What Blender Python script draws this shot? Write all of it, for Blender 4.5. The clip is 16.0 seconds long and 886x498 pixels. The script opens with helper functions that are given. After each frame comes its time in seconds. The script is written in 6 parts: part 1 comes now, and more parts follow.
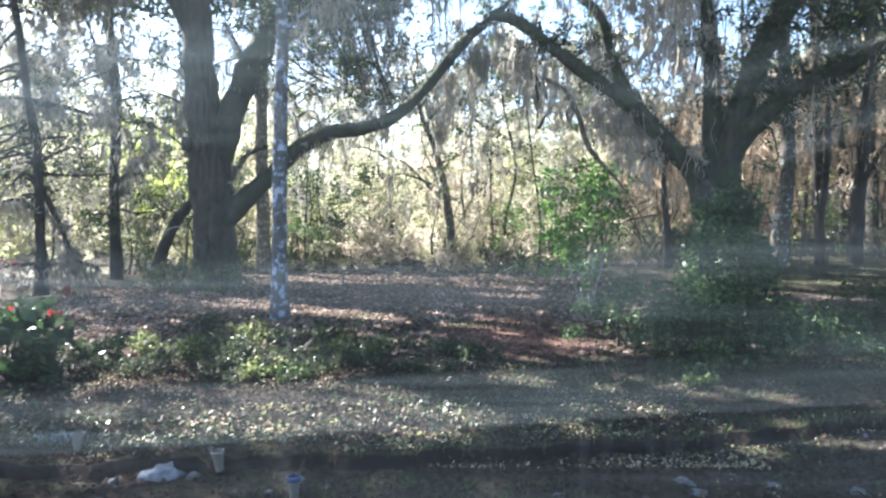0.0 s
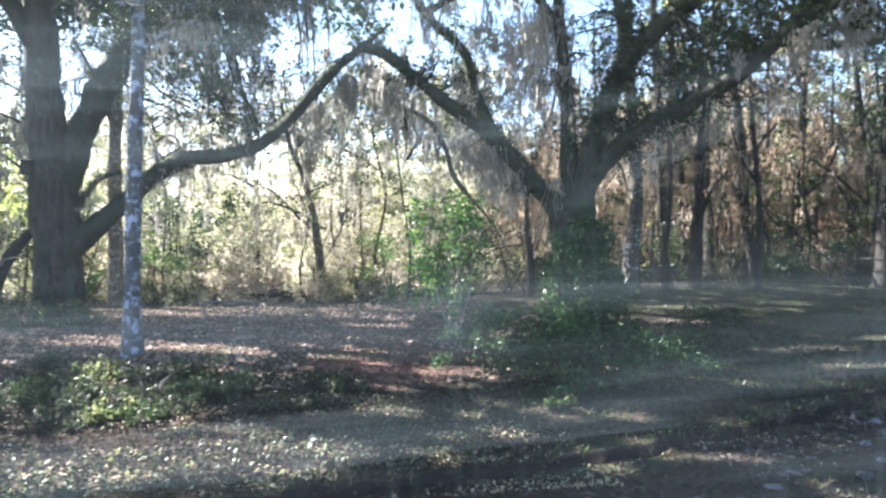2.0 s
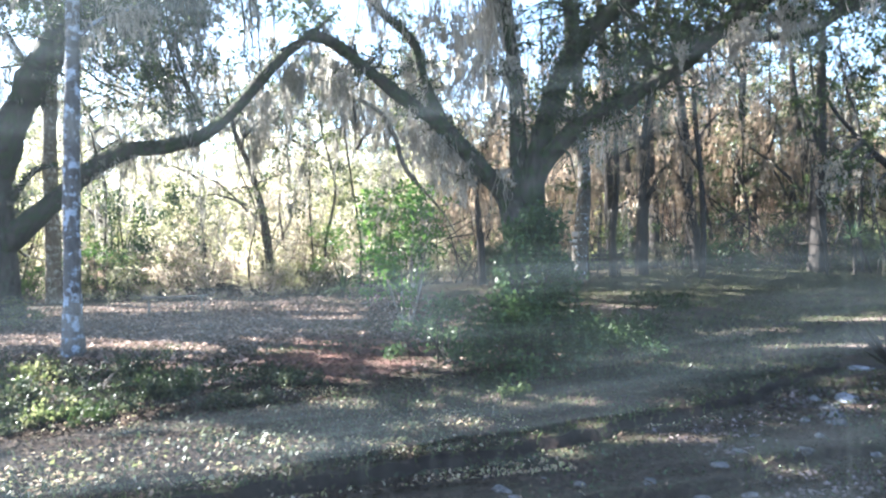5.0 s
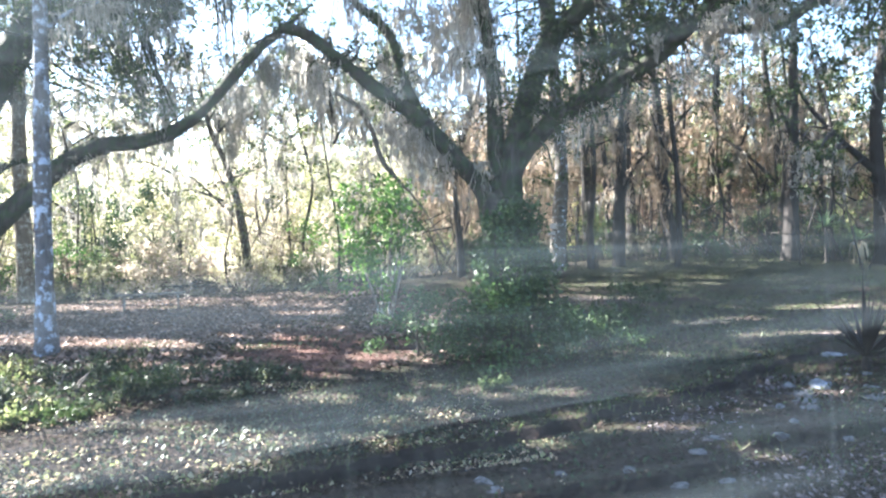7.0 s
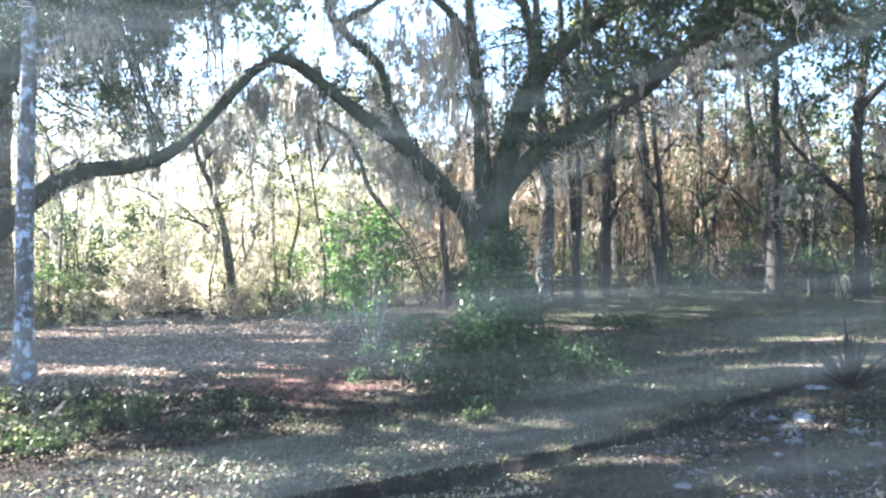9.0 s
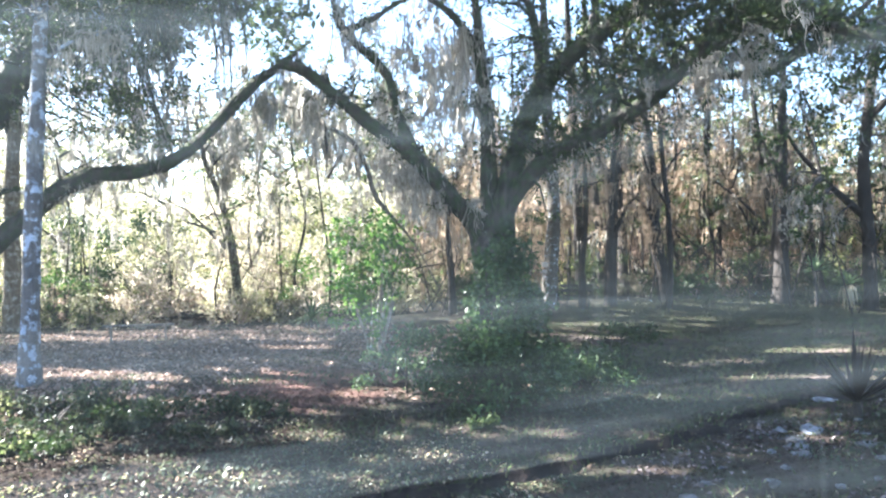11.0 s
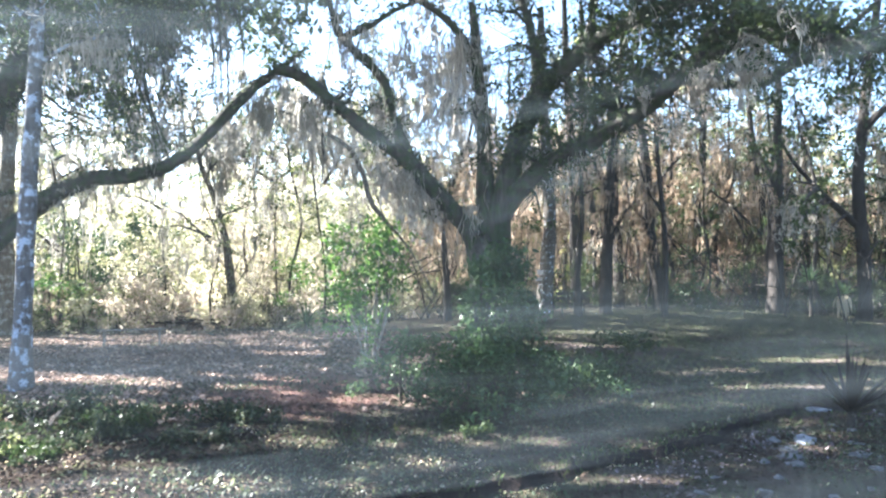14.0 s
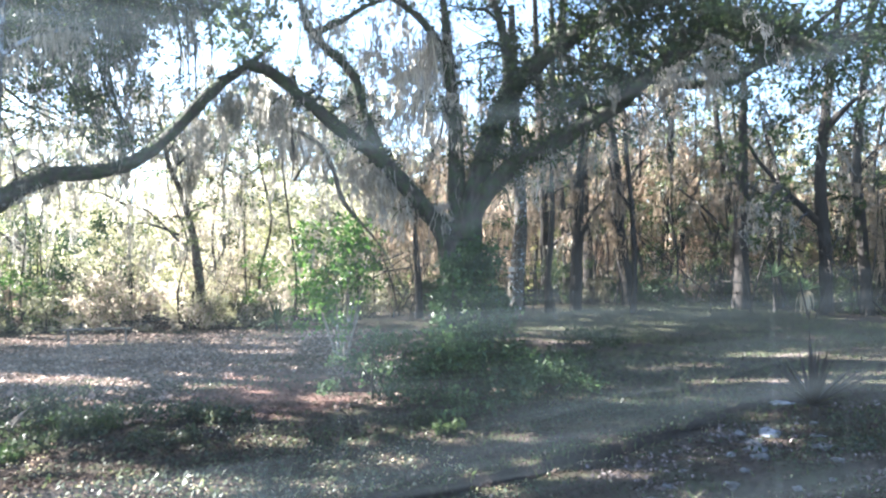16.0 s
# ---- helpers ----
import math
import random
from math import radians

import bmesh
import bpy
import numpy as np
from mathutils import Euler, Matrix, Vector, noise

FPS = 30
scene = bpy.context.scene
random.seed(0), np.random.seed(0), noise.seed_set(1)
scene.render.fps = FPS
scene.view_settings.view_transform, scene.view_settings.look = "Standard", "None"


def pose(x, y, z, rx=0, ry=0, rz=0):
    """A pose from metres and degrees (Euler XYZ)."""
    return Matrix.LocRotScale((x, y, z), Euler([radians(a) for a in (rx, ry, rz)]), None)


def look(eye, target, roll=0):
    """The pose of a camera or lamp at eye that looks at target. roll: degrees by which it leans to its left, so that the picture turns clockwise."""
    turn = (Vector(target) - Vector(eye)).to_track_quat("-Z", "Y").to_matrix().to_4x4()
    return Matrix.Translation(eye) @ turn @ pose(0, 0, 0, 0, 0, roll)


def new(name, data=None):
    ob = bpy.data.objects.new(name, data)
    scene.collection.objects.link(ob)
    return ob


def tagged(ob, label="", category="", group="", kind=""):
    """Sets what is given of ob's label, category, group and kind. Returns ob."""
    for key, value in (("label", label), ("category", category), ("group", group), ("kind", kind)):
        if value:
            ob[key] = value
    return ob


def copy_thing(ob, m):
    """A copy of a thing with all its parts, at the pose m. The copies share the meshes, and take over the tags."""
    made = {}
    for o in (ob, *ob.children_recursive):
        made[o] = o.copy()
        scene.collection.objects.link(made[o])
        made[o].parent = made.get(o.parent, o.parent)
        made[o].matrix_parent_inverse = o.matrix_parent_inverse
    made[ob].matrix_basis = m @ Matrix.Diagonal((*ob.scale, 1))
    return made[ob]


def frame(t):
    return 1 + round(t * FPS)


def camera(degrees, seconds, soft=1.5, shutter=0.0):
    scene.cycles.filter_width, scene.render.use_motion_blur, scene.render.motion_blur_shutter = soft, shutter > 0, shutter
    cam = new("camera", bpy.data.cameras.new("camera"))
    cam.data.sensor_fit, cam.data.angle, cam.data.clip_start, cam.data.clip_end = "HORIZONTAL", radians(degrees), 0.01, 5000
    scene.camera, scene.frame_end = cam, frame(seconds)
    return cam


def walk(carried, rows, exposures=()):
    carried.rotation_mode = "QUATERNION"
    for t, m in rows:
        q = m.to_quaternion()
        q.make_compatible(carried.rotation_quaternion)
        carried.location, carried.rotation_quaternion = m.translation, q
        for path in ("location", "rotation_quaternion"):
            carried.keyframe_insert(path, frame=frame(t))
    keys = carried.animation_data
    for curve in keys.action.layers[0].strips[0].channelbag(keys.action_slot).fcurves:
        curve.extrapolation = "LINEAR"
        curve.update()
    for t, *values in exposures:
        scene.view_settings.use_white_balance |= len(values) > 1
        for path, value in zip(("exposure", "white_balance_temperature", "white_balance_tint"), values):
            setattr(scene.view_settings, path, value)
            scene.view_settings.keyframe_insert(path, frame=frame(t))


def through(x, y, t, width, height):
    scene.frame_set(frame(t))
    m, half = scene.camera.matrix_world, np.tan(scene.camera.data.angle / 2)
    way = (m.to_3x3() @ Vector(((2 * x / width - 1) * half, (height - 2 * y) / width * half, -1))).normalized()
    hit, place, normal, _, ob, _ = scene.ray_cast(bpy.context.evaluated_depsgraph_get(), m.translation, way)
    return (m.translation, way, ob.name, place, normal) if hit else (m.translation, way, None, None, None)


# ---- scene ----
cam = camera(65.85, 16.0, soft=2.3, shutter=0.5)
walk(cam, [
    (0.0, pose(-0.048, -0.033, 1.694, 88.94, 0.01, -0.17)),
    (0.5, pose(-0.046, -0.002, 1.687, 89.68, 1.09, -2.19)),
    (1.0, pose(-0.028, -0.025, 1.698, 90.66, 1.2, -4.49)),
    (1.5, pose(-0.019, -0.026, 1.711, 91.07, 0.5, -7.38)),
    (2.0, pose(0., -0.037, 1.702, 91.35, 0.36, -10.92)),
    (2.5, pose(-0.001, -0.031, 1.705, 91.38, -0.04, -12.55)),
    (3.0, pose(-0., -0.032, 1.707, 91.21, 0.37, -11.99)),
    (3.5, pose(-0., -0.018, 1.697, 91.26, 0.42, -12.55)),
    (4.0, pose(-0.011, -0.013, 1.699, 91.17, 0.71, -13.5)),
    (6.5, pose(-0.007, 0.002, 1.688, 89.61, 1.81, -16.45)),
    (7.0, pose(-0.011, 0.003, 1.689, 89.92, 1.92, -16.81)),
    (7.5, pose(0.006, 0.005, 1.693, 90.33, 1.61, -17.21)),
    (8.0, pose(0.007, 0.011, 1.691, 91.36, 1.25, -17.71)),
    (8.5, pose(0.005, 0.007, 1.699, 91.97, 1.31, -17.92)),
    (11.0, pose(0.003, 0.015, 1.699, 92.92, 0.81, -17.49)),
    (11.5, pose(0.005, 0.02, 1.696, 93.33, 0.35, -17.36)),
    (12.0, pose(0.009, 0.012, 1.700, 93.63, 0.94, -17.23)),
    (12.5, pose(0.008, 0.006, 1.717, 93.76, 0.09, -17.27)),
    (13.0, pose(0.022, 0.019, 1.707, 93.48, 0.24, -17.31)),
    (13.5, pose(0.021, 0.019, 1.703, 93.45, 0.37, -17.54)),
    (14.0, pose(0.02, 0.02, 1.699, 93.49, 0.34, -17.84)),
    (14.5, pose(0.019, 0.015, 1.711, 93.42, 0.59, -18.31)),
    (15.0, pose(0.015, 0.014, 1.707, 93.3, 0.97, -19.07)),
    (15.5, pose(0.017, 0.023, 1.700, 93.22, 0.63, -19.77)),
    (16.0, pose(0.017, 0.025, 1.704, 93.23, 0.56, -20.23)),
], exposures=[(0.0, 2.56, 5900, 10), (3.0, 2.72, 5900, 10), (4.2, 2.86, 5900, 10), (6.3, 3.22, 5900, 10), (16.0, 3.08, 5900, 10)])

# ---- world, sun ----
SUN_AZ, SUN_EL = -50.0, 42.0  # degrees: left of straight ahead, above the horizon
world = bpy.data.worlds.new("sky")
scene.world = world
world.use_nodes = True
wn = world.node_tree.nodes
sky = wn.new("ShaderNodeTexSky")
sky.sky_type = "NISHITA"
sky.sun_disc = False
sky.sun_elevation = radians(SUN_EL)
sky.sun_rotation = radians(SUN_AZ)
sky.dust_density = 1.1
wn["Background"].inputs[1].default_value = 0.082
world.node_tree.links.new(sky.outputs[0], wn["Background"].inputs[0])
sun_data = bpy.data.lights.new("sun", "SUN")
sun_data.energy = 5.0
sun_data.angle = radians(0.6)
sun_data.color = (1.0, 0.93, 0.82)
sun = new("sun", sun_data)
sa, se = radians(SUN_AZ), radians(SUN_EL)
sun.matrix_basis = look((0, 0, 30), (-30 * math.sin(sa) * math.cos(se), -30 * math.cos(sa) * math.cos(se), 30 - 30 * math.sin(se)))


# ---- materials ----
def mat(name):
    m = bpy.data.materials.new(name)
    m.use_nodes = True
    nt = m.node_tree
    return m, nt, nt.nodes, nt.links, nt.nodes["Principled BSDF"]


def noise_node(n, l, scale, detail=5, vec=None, rough=0.6):
    t = n.new("ShaderNodeTexNoise")
    t.inputs["Scale"].default_value = scale
    t.inputs["Detail"].default_value = detail
    t.inputs["Roughness"].default_value = rough
    if vec:
        l.new(vec, t.inputs["Vector"])
    return t.outputs["Fac"]


def ramp(n, l, fac, stops):
    r = n.new("ShaderNodeValToRGB")
    e = r.color_ramp.elements
    while len(e) < len(stops):
        e.new(0.5)
    for k, (p, c) in enumerate(stops):
        e[k].position = p
        e[k].color = (*c, 1) if len(c) == 3 else c
    l.new(fac, r.inputs[0])
    return r.outputs[0]


def mixc(n, l, fac, a, b):
    m = n.new("ShaderNodeMix")
    m.data_type = "RGBA"
    if isinstance(fac, (int, float)):
        m.inputs[0].default_value = fac
    else:
        l.new(fac, m.inputs[0])
    for k, v in ((6, a), (7, b)):
        if isinstance(v, tuple):
            m.inputs[k].default_value = (*v, 1)
        else:
            l.new(v, m.inputs[k])
    return m.outputs[2]


def bump(n, l, b, height, strength=0.5, dist=0.02):
    k = n.new("ShaderNodeBump")
    k.inputs["Strength"].default_value = strength
    k.inputs["Distance"].default_value = dist
    l.new(height, k.inputs["Height"])
    l.new(k.outputs[0], b.inputs["Normal"])


def coords(n, l, scale=(1, 1, 1)):
    g = n.new("ShaderNodeNewGeometry")
    m = n.new("ShaderNodeMapping")
    m.inputs["Scale"].default_value = scale
    l.new(g.outputs["Position"], m.inputs["Vector"])
    return m.outputs[0]


def bark(name, dark, light, patch=None, amount=0.5, furrow=14, lichen=None):
    m, nt, n, l, b = mat(name)
    v = coords(n, l, (1, 1, 0.22))
    f = noise_node(n, l, furrow, 6, v)
    c = ramp(n, l, f, [(0.32, dark), (0.68, light)])
    if patch:
        p = noise_node(n, l, 5.5, 7, coords(n, l), 0.7)
        k = ramp(n, l, p, [(0.62 - 0.25 * amount, (0, 0, 0)), (0.70 - 0.25 * amount, (1, 1, 1))])
        c = mixc(n, l, k, c, patch)
    if lichen:
        q = noise_node(n, l, 11, 8, coords(n, l), 0.75)
        c = mixc(n, l, ramp(n, l, q, [(0.56, (0, 0, 0)), (0.63, (0.85, 0.85, 0.85))]), c, lichen)
    l.new(c, b.inputs["Base Color"])
    b.inputs["Roughness"].default_value = 0.9
    bump(n, l, b, f, 1.0, 0.06)
    return m


def leaf(name, cols, through=0.45, rough=0.45, gloss=0.35):
    """Foliage: each leaf of its own shade, part of the light passing through."""
    m, nt, n, l, b = mat(name)
    g = n.new("ShaderNodeNewGeometry")
    big = noise_node(n, l, 0.7, 2, coords(n, l))
    c = ramp(n, l, g.outputs["Random Per Island"], [(k / max(1, len(cols) - 1), x) for k, x in enumerate(cols)])
    h = n.new("ShaderNodeHueSaturation")
    l.new(c, h.inputs["Color"])
    mr = n.new("ShaderNodeMapRange")
    l.new(big, mr.inputs[0])
    mr.inputs[1].default_value, mr.inputs[2].default_value = 0.3, 0.7
    mr.inputs[3].default_value, mr.inputs[4].default_value = 0.65, 1.35
    l.new(mr.outputs[0], h.inputs["Value"])
    l.new(h.outputs[0], b.inputs["Base Color"])
    b.inputs["Roughness"].default_value = rough
    b.inputs["Specular IOR Level"].default_value = gloss
    t = n.new("ShaderNodeBsdfTranslucent")
    l.new(h.outputs[0], t.inputs[0])
    s = n.new("ShaderNodeMixShader")
    s.inputs[0].default_value = through
    l.new(b.outputs[0], s.inputs[1])
    l.new(t.outputs[0], s.inputs[2])
    l.new(s.outputs[0], n["Material Output"].inputs[0])
    return m


def plain(name, a, b_, scale=8, rough=0.7, metal=0.0, bumpy=0.3):
    m, nt, n, l, b = mat(name)
    f = noise_node(n, l, scale, 6, coords(n, l))
    l.new(ramp(n, l, f, [(0.3, a), (0.7, b_)]), b.inputs["Base Color"])
    b.inputs["Roughness"].default_value = rough
    b.inputs["Metallic"].default_value = metal
    if bumpy:
        bump(n, l, b, f, bumpy, 0.02)
    return m


BARK_OAK = bark("oak_bark", (0.012, 0.010, 0.010), (0.09, 0.078, 0.072), (0.04, 0.055, 0.03), 0.4, 9, (0.15, 0.155, 0.14))
BARK_LIMB = bark("mossy_limb_bark", (0.010, 0.009, 0.009), (0.075, 0.065, 0.058), (0.03, 0.05, 0.018), 0.6, 10, (0.11, 0.12, 0.10))
BARK_LICHEN = bark("lichen_bark", (0.055, 0.055, 0.06), (0.14, 0.14, 0.15), (0.38, 0.46, 0.60), 0.42, 16)
BARK_SPOT = bark("spotted_bark", (0.04, 0.035, 0.03), (0.14, 0.12, 0.10), (0.5, 0.56, 0.62), 0.25, 16)
BARK_DARK = bark("dark_bark", (0.015, 0.012, 0.011), (0.055, 0.045, 0.04), None, 0, 16)
BARK_BROWN = bark("brown_bark", (0.045, 0.037, 0.03), (0.15, 0.125, 0.10), (0.20, 0.20, 0.15), 0.4, 16)
BARK_PALE = bark("pale_bark", (0.12, 0.10, 0.08), (0.30, 0.26, 0.21), (0.45, 0.44, 0.40), 0.4, 16)
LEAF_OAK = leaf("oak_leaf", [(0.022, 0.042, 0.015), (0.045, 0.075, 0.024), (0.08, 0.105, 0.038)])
# The oak leaf again, lightened for sun passing through the crown.
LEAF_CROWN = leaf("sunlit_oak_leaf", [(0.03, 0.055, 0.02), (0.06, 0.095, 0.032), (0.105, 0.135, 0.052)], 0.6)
# The light, cream and pinkish leaf tones here have sunlight put into them.
LEAF_LIGHT = leaf("sunlit_light_leaf", [(0.16, 0.21, 0.06), (0.27, 0.31, 0.11), (0.36, 0.36, 0.17), (0.42, 0.36, 0.22)], 0.62)
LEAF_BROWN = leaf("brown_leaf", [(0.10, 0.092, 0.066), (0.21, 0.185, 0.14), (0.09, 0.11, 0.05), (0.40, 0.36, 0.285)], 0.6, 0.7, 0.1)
LEAF_SUNLIT_CREAM = leaf("sunlit_pale_leaf", [(0.43, 0.44, 0.24), (0.60, 0.58, 0.41), (0.70, 0.64, 0.52), (0.38, 0.41, 0.19)], 0.68, 0.5, 0.3)
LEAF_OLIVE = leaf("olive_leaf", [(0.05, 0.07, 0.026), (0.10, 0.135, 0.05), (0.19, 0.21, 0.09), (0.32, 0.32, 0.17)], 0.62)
LEAF_SUNLIT_PINK = leaf("sunlit_pinkish_leaf", [(0.42, 0.36, 0.28), (0.58, 0.50, 0.42), (0.70, 0.62, 0.54), (0.34, 0.36, 0.18)], 0.66, 0.6, 0.2)
LEAF_WEED = leaf("weed_leaf", [(0.018, 0.030, 0.016), (0.03, 0.046, 0.024), (0.05, 0.07, 0.034), (0.14, 0.15, 0.08)], 0.35)
LEAF_RUST = leaf("rust_leaf", [(0.17, 0.11, 0.08), (0.30, 0.20, 0.145), (0.45, 0.32, 0.25), (0.14, 0.15, 0.08)], 0.5, 0.8, 0.1)
LEAF_BRIGHT = leaf("bright_leaf", [(0.04, 0.10, 0.02), (0.08, 0.17, 0.035), (0.15, 0.25, 0.06)], 0.5)
# Yellow-green brightened so that these leaves look lit from behind.
LEAF_GLOW = leaf("backlit_leaf", [(0.30, 0.38, 0.07), (0.42, 0.50, 0.13), (0.52, 0.55, 0.20)], 0.65, 0.5, 0.3)
LEAF_DARK = leaf("evergreen_leaf", [(0.022, 0.05, 0.017), (0.04, 0.08, 0.025), (0.065, 0.115, 0.038)], 0.3)
LEAF_FRESH = leaf("fresh_leaf", [(0.032, 0.064, 0.026), (0.055, 0.10, 0.042), (0.10, 0.15, 0.07)], 0.45)
MOSS = leaf("spanish_moss", [(0.26, 0.25, 0.22), (0.38, 0.36, 0.32), (0.48, 0.45, 0.40)], 0.5, 0.9, 0.05)
MOSS_TAN = leaf("tan_moss", [(0.29, 0.225, 0.165), (0.44, 0.35, 0.262), (0.62, 0.505, 0.39)], 0.55, 0.9, 0.05)
MOSS_ASH = leaf("pale_moss", [(0.34, 0.315, 0.275), (0.47, 0.435, 0.385), (0.62, 0.58, 0.52)], 0.58, 0.9, 0.05)
# Cream leaves laid mostly in sun patches; sunlight is partly in the tone.
PALE_LITTER = leaf("sunlit_pale_fallen_leaf", [(0.30, 0.22, 0.16), (0.48, 0.38, 0.28), (0.26, 0.30, 0.12), (0.66, 0.57, 0.45)], 0.3, 0.85, 0.04)
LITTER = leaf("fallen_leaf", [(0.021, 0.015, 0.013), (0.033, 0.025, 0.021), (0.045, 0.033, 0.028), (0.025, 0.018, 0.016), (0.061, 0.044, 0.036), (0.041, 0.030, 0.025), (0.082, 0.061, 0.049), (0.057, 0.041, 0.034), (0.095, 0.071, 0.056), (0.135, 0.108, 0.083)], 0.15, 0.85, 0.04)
GRASS = leaf("grass_blade", [(0.05, 0.09, 0.025), (0.09, 0.13, 0.04), (0.17, 0.16, 0.08)], 0.35)
ROCK = plain("limestone", (0.035, 0.034, 0.037), (0.21, 0.216, 0.232), 13, 0.9, 0, 0.9)
ROCK_PALE = plain("pale_limestone", (0.09, 0.095, 0.11), (0.33, 0.355, 0.40), 11, 0.9, 0, 0.9)
WOOD_GREY = plain("weathered_wood", (0.10, 0.085, 0.07), (0.3, 0.27, 0.235), 14, 0.8)
WOOD_PALE = plain("pale_weathered_wood", (0.28, 0.27, 0.25), (0.58, 0.56, 0.53), 16, 0.8)
RED = leaf("red_bract", [(0.32, 0.03, 0.03), (0.48, 0.06, 0.05)], 0.3)
WHITE_PAINT = plain("white_paint", (0.7, 0.7, 0.68), (0.82, 0.82, 0.8), 5, 0.5, 0, 0.05)
WALL_PAINT = plain("wall_paint", (0.42, 0.40, 0.37), (0.5, 0.48, 0.44), 3, 0.8, 0, 0.05)


def ground_material():
    m, nt, n, l, b = mat("leaf_strewn_soil")
    p = coords(n, l)
    fine = noise_node(n, l, 16, 8, p, 0.75)
    mid = noise_node(n, l, 1.3, 5, p)
    big = noise_node(n, l, 0.22, 3, p)
    c = ramp(n, l, fine, [(0.3, (0.018, 0.014, 0.014)), (0.5, (0.050, 0.038, 0.034)), (0.72, (0.129, 0.098, 0.087))])
    green = ramp(n, l, fine, [(0.3, (0.022, 0.034, 0.016)), (0.7, (0.073, 0.095, 0.045))])
    # Far ground tone, made this pale to carry the sun on the open field.
    sunlit_sand = ramp(n, l, fine, [(0.3, (0.420, 0.392, 0.308)), (0.7, (0.672, 0.644, 0.532))])
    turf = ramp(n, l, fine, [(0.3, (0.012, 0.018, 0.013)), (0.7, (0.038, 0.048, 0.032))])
    lawn = ramp(n, l, fine, [(0.3, (0.026, 0.027, 0.019)), (0.7, (0.074, 0.072, 0.051))])
    red = ramp(n, l, fine, [(0.3, (0.11, 0.064, 0.055)), (0.7, (0.29, 0.18, 0.155))])
    k = ramp(n, l, mid, [(0.45, (0, 0, 0)), (0.62, (0.55, 0.55, 0.55))])
    c = mixc(n, l, k, c, green)

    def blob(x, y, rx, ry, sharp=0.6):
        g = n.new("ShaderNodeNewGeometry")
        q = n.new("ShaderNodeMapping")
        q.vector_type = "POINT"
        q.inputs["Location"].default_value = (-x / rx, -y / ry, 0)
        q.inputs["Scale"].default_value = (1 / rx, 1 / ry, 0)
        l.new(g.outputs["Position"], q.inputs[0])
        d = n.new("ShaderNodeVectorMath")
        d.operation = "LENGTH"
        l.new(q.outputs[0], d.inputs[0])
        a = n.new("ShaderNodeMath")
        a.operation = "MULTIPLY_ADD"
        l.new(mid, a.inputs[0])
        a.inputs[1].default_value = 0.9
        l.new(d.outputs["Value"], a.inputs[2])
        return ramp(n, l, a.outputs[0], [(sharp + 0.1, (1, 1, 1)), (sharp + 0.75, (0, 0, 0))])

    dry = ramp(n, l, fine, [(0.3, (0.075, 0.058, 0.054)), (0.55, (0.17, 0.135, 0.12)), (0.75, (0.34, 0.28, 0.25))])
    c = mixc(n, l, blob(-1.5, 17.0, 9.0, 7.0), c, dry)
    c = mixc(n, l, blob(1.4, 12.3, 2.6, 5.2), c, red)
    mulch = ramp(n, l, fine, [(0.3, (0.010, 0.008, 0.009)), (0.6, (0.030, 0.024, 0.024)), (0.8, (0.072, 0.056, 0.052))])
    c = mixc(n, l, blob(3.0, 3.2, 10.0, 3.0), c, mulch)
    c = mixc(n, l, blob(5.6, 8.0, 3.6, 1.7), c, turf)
    c = mixc(n, l, blob(-8.0, 62.0, 40.0, 33.0), c, sunlit_sand)
    c = mixc(n, l, blob(-14.2, 25.0, 4.5, 6.0), c, sunlit_sand)
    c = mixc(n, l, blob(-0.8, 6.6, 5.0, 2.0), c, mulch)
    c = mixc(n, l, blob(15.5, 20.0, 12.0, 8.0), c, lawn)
    # Paler ground where the sun strips fall, so their brightness is partly painted in.
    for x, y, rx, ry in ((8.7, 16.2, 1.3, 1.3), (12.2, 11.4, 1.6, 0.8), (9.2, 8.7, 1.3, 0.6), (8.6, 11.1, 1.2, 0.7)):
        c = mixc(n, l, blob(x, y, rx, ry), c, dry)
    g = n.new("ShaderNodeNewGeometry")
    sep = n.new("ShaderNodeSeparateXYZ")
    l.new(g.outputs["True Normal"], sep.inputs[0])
    # Shade of the steep bank face is put into the colour as a dark tone.
    slope_shade = ramp(n, l, sep.outputs[2], [(0.72, (1, 1, 1)), (0.9, (0, 0, 0))])
    c = mixc(n, l, slope_shade, c, mulch)
    l.new(c, b.inputs["Base Color"])
    b.inputs["Roughness"].default_value = 0.95
    b.inputs["Specular IOR Level"].default_value = 0.06
    bump(n, l, b, fine, 0.8, 0.03)
    return m


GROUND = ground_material()


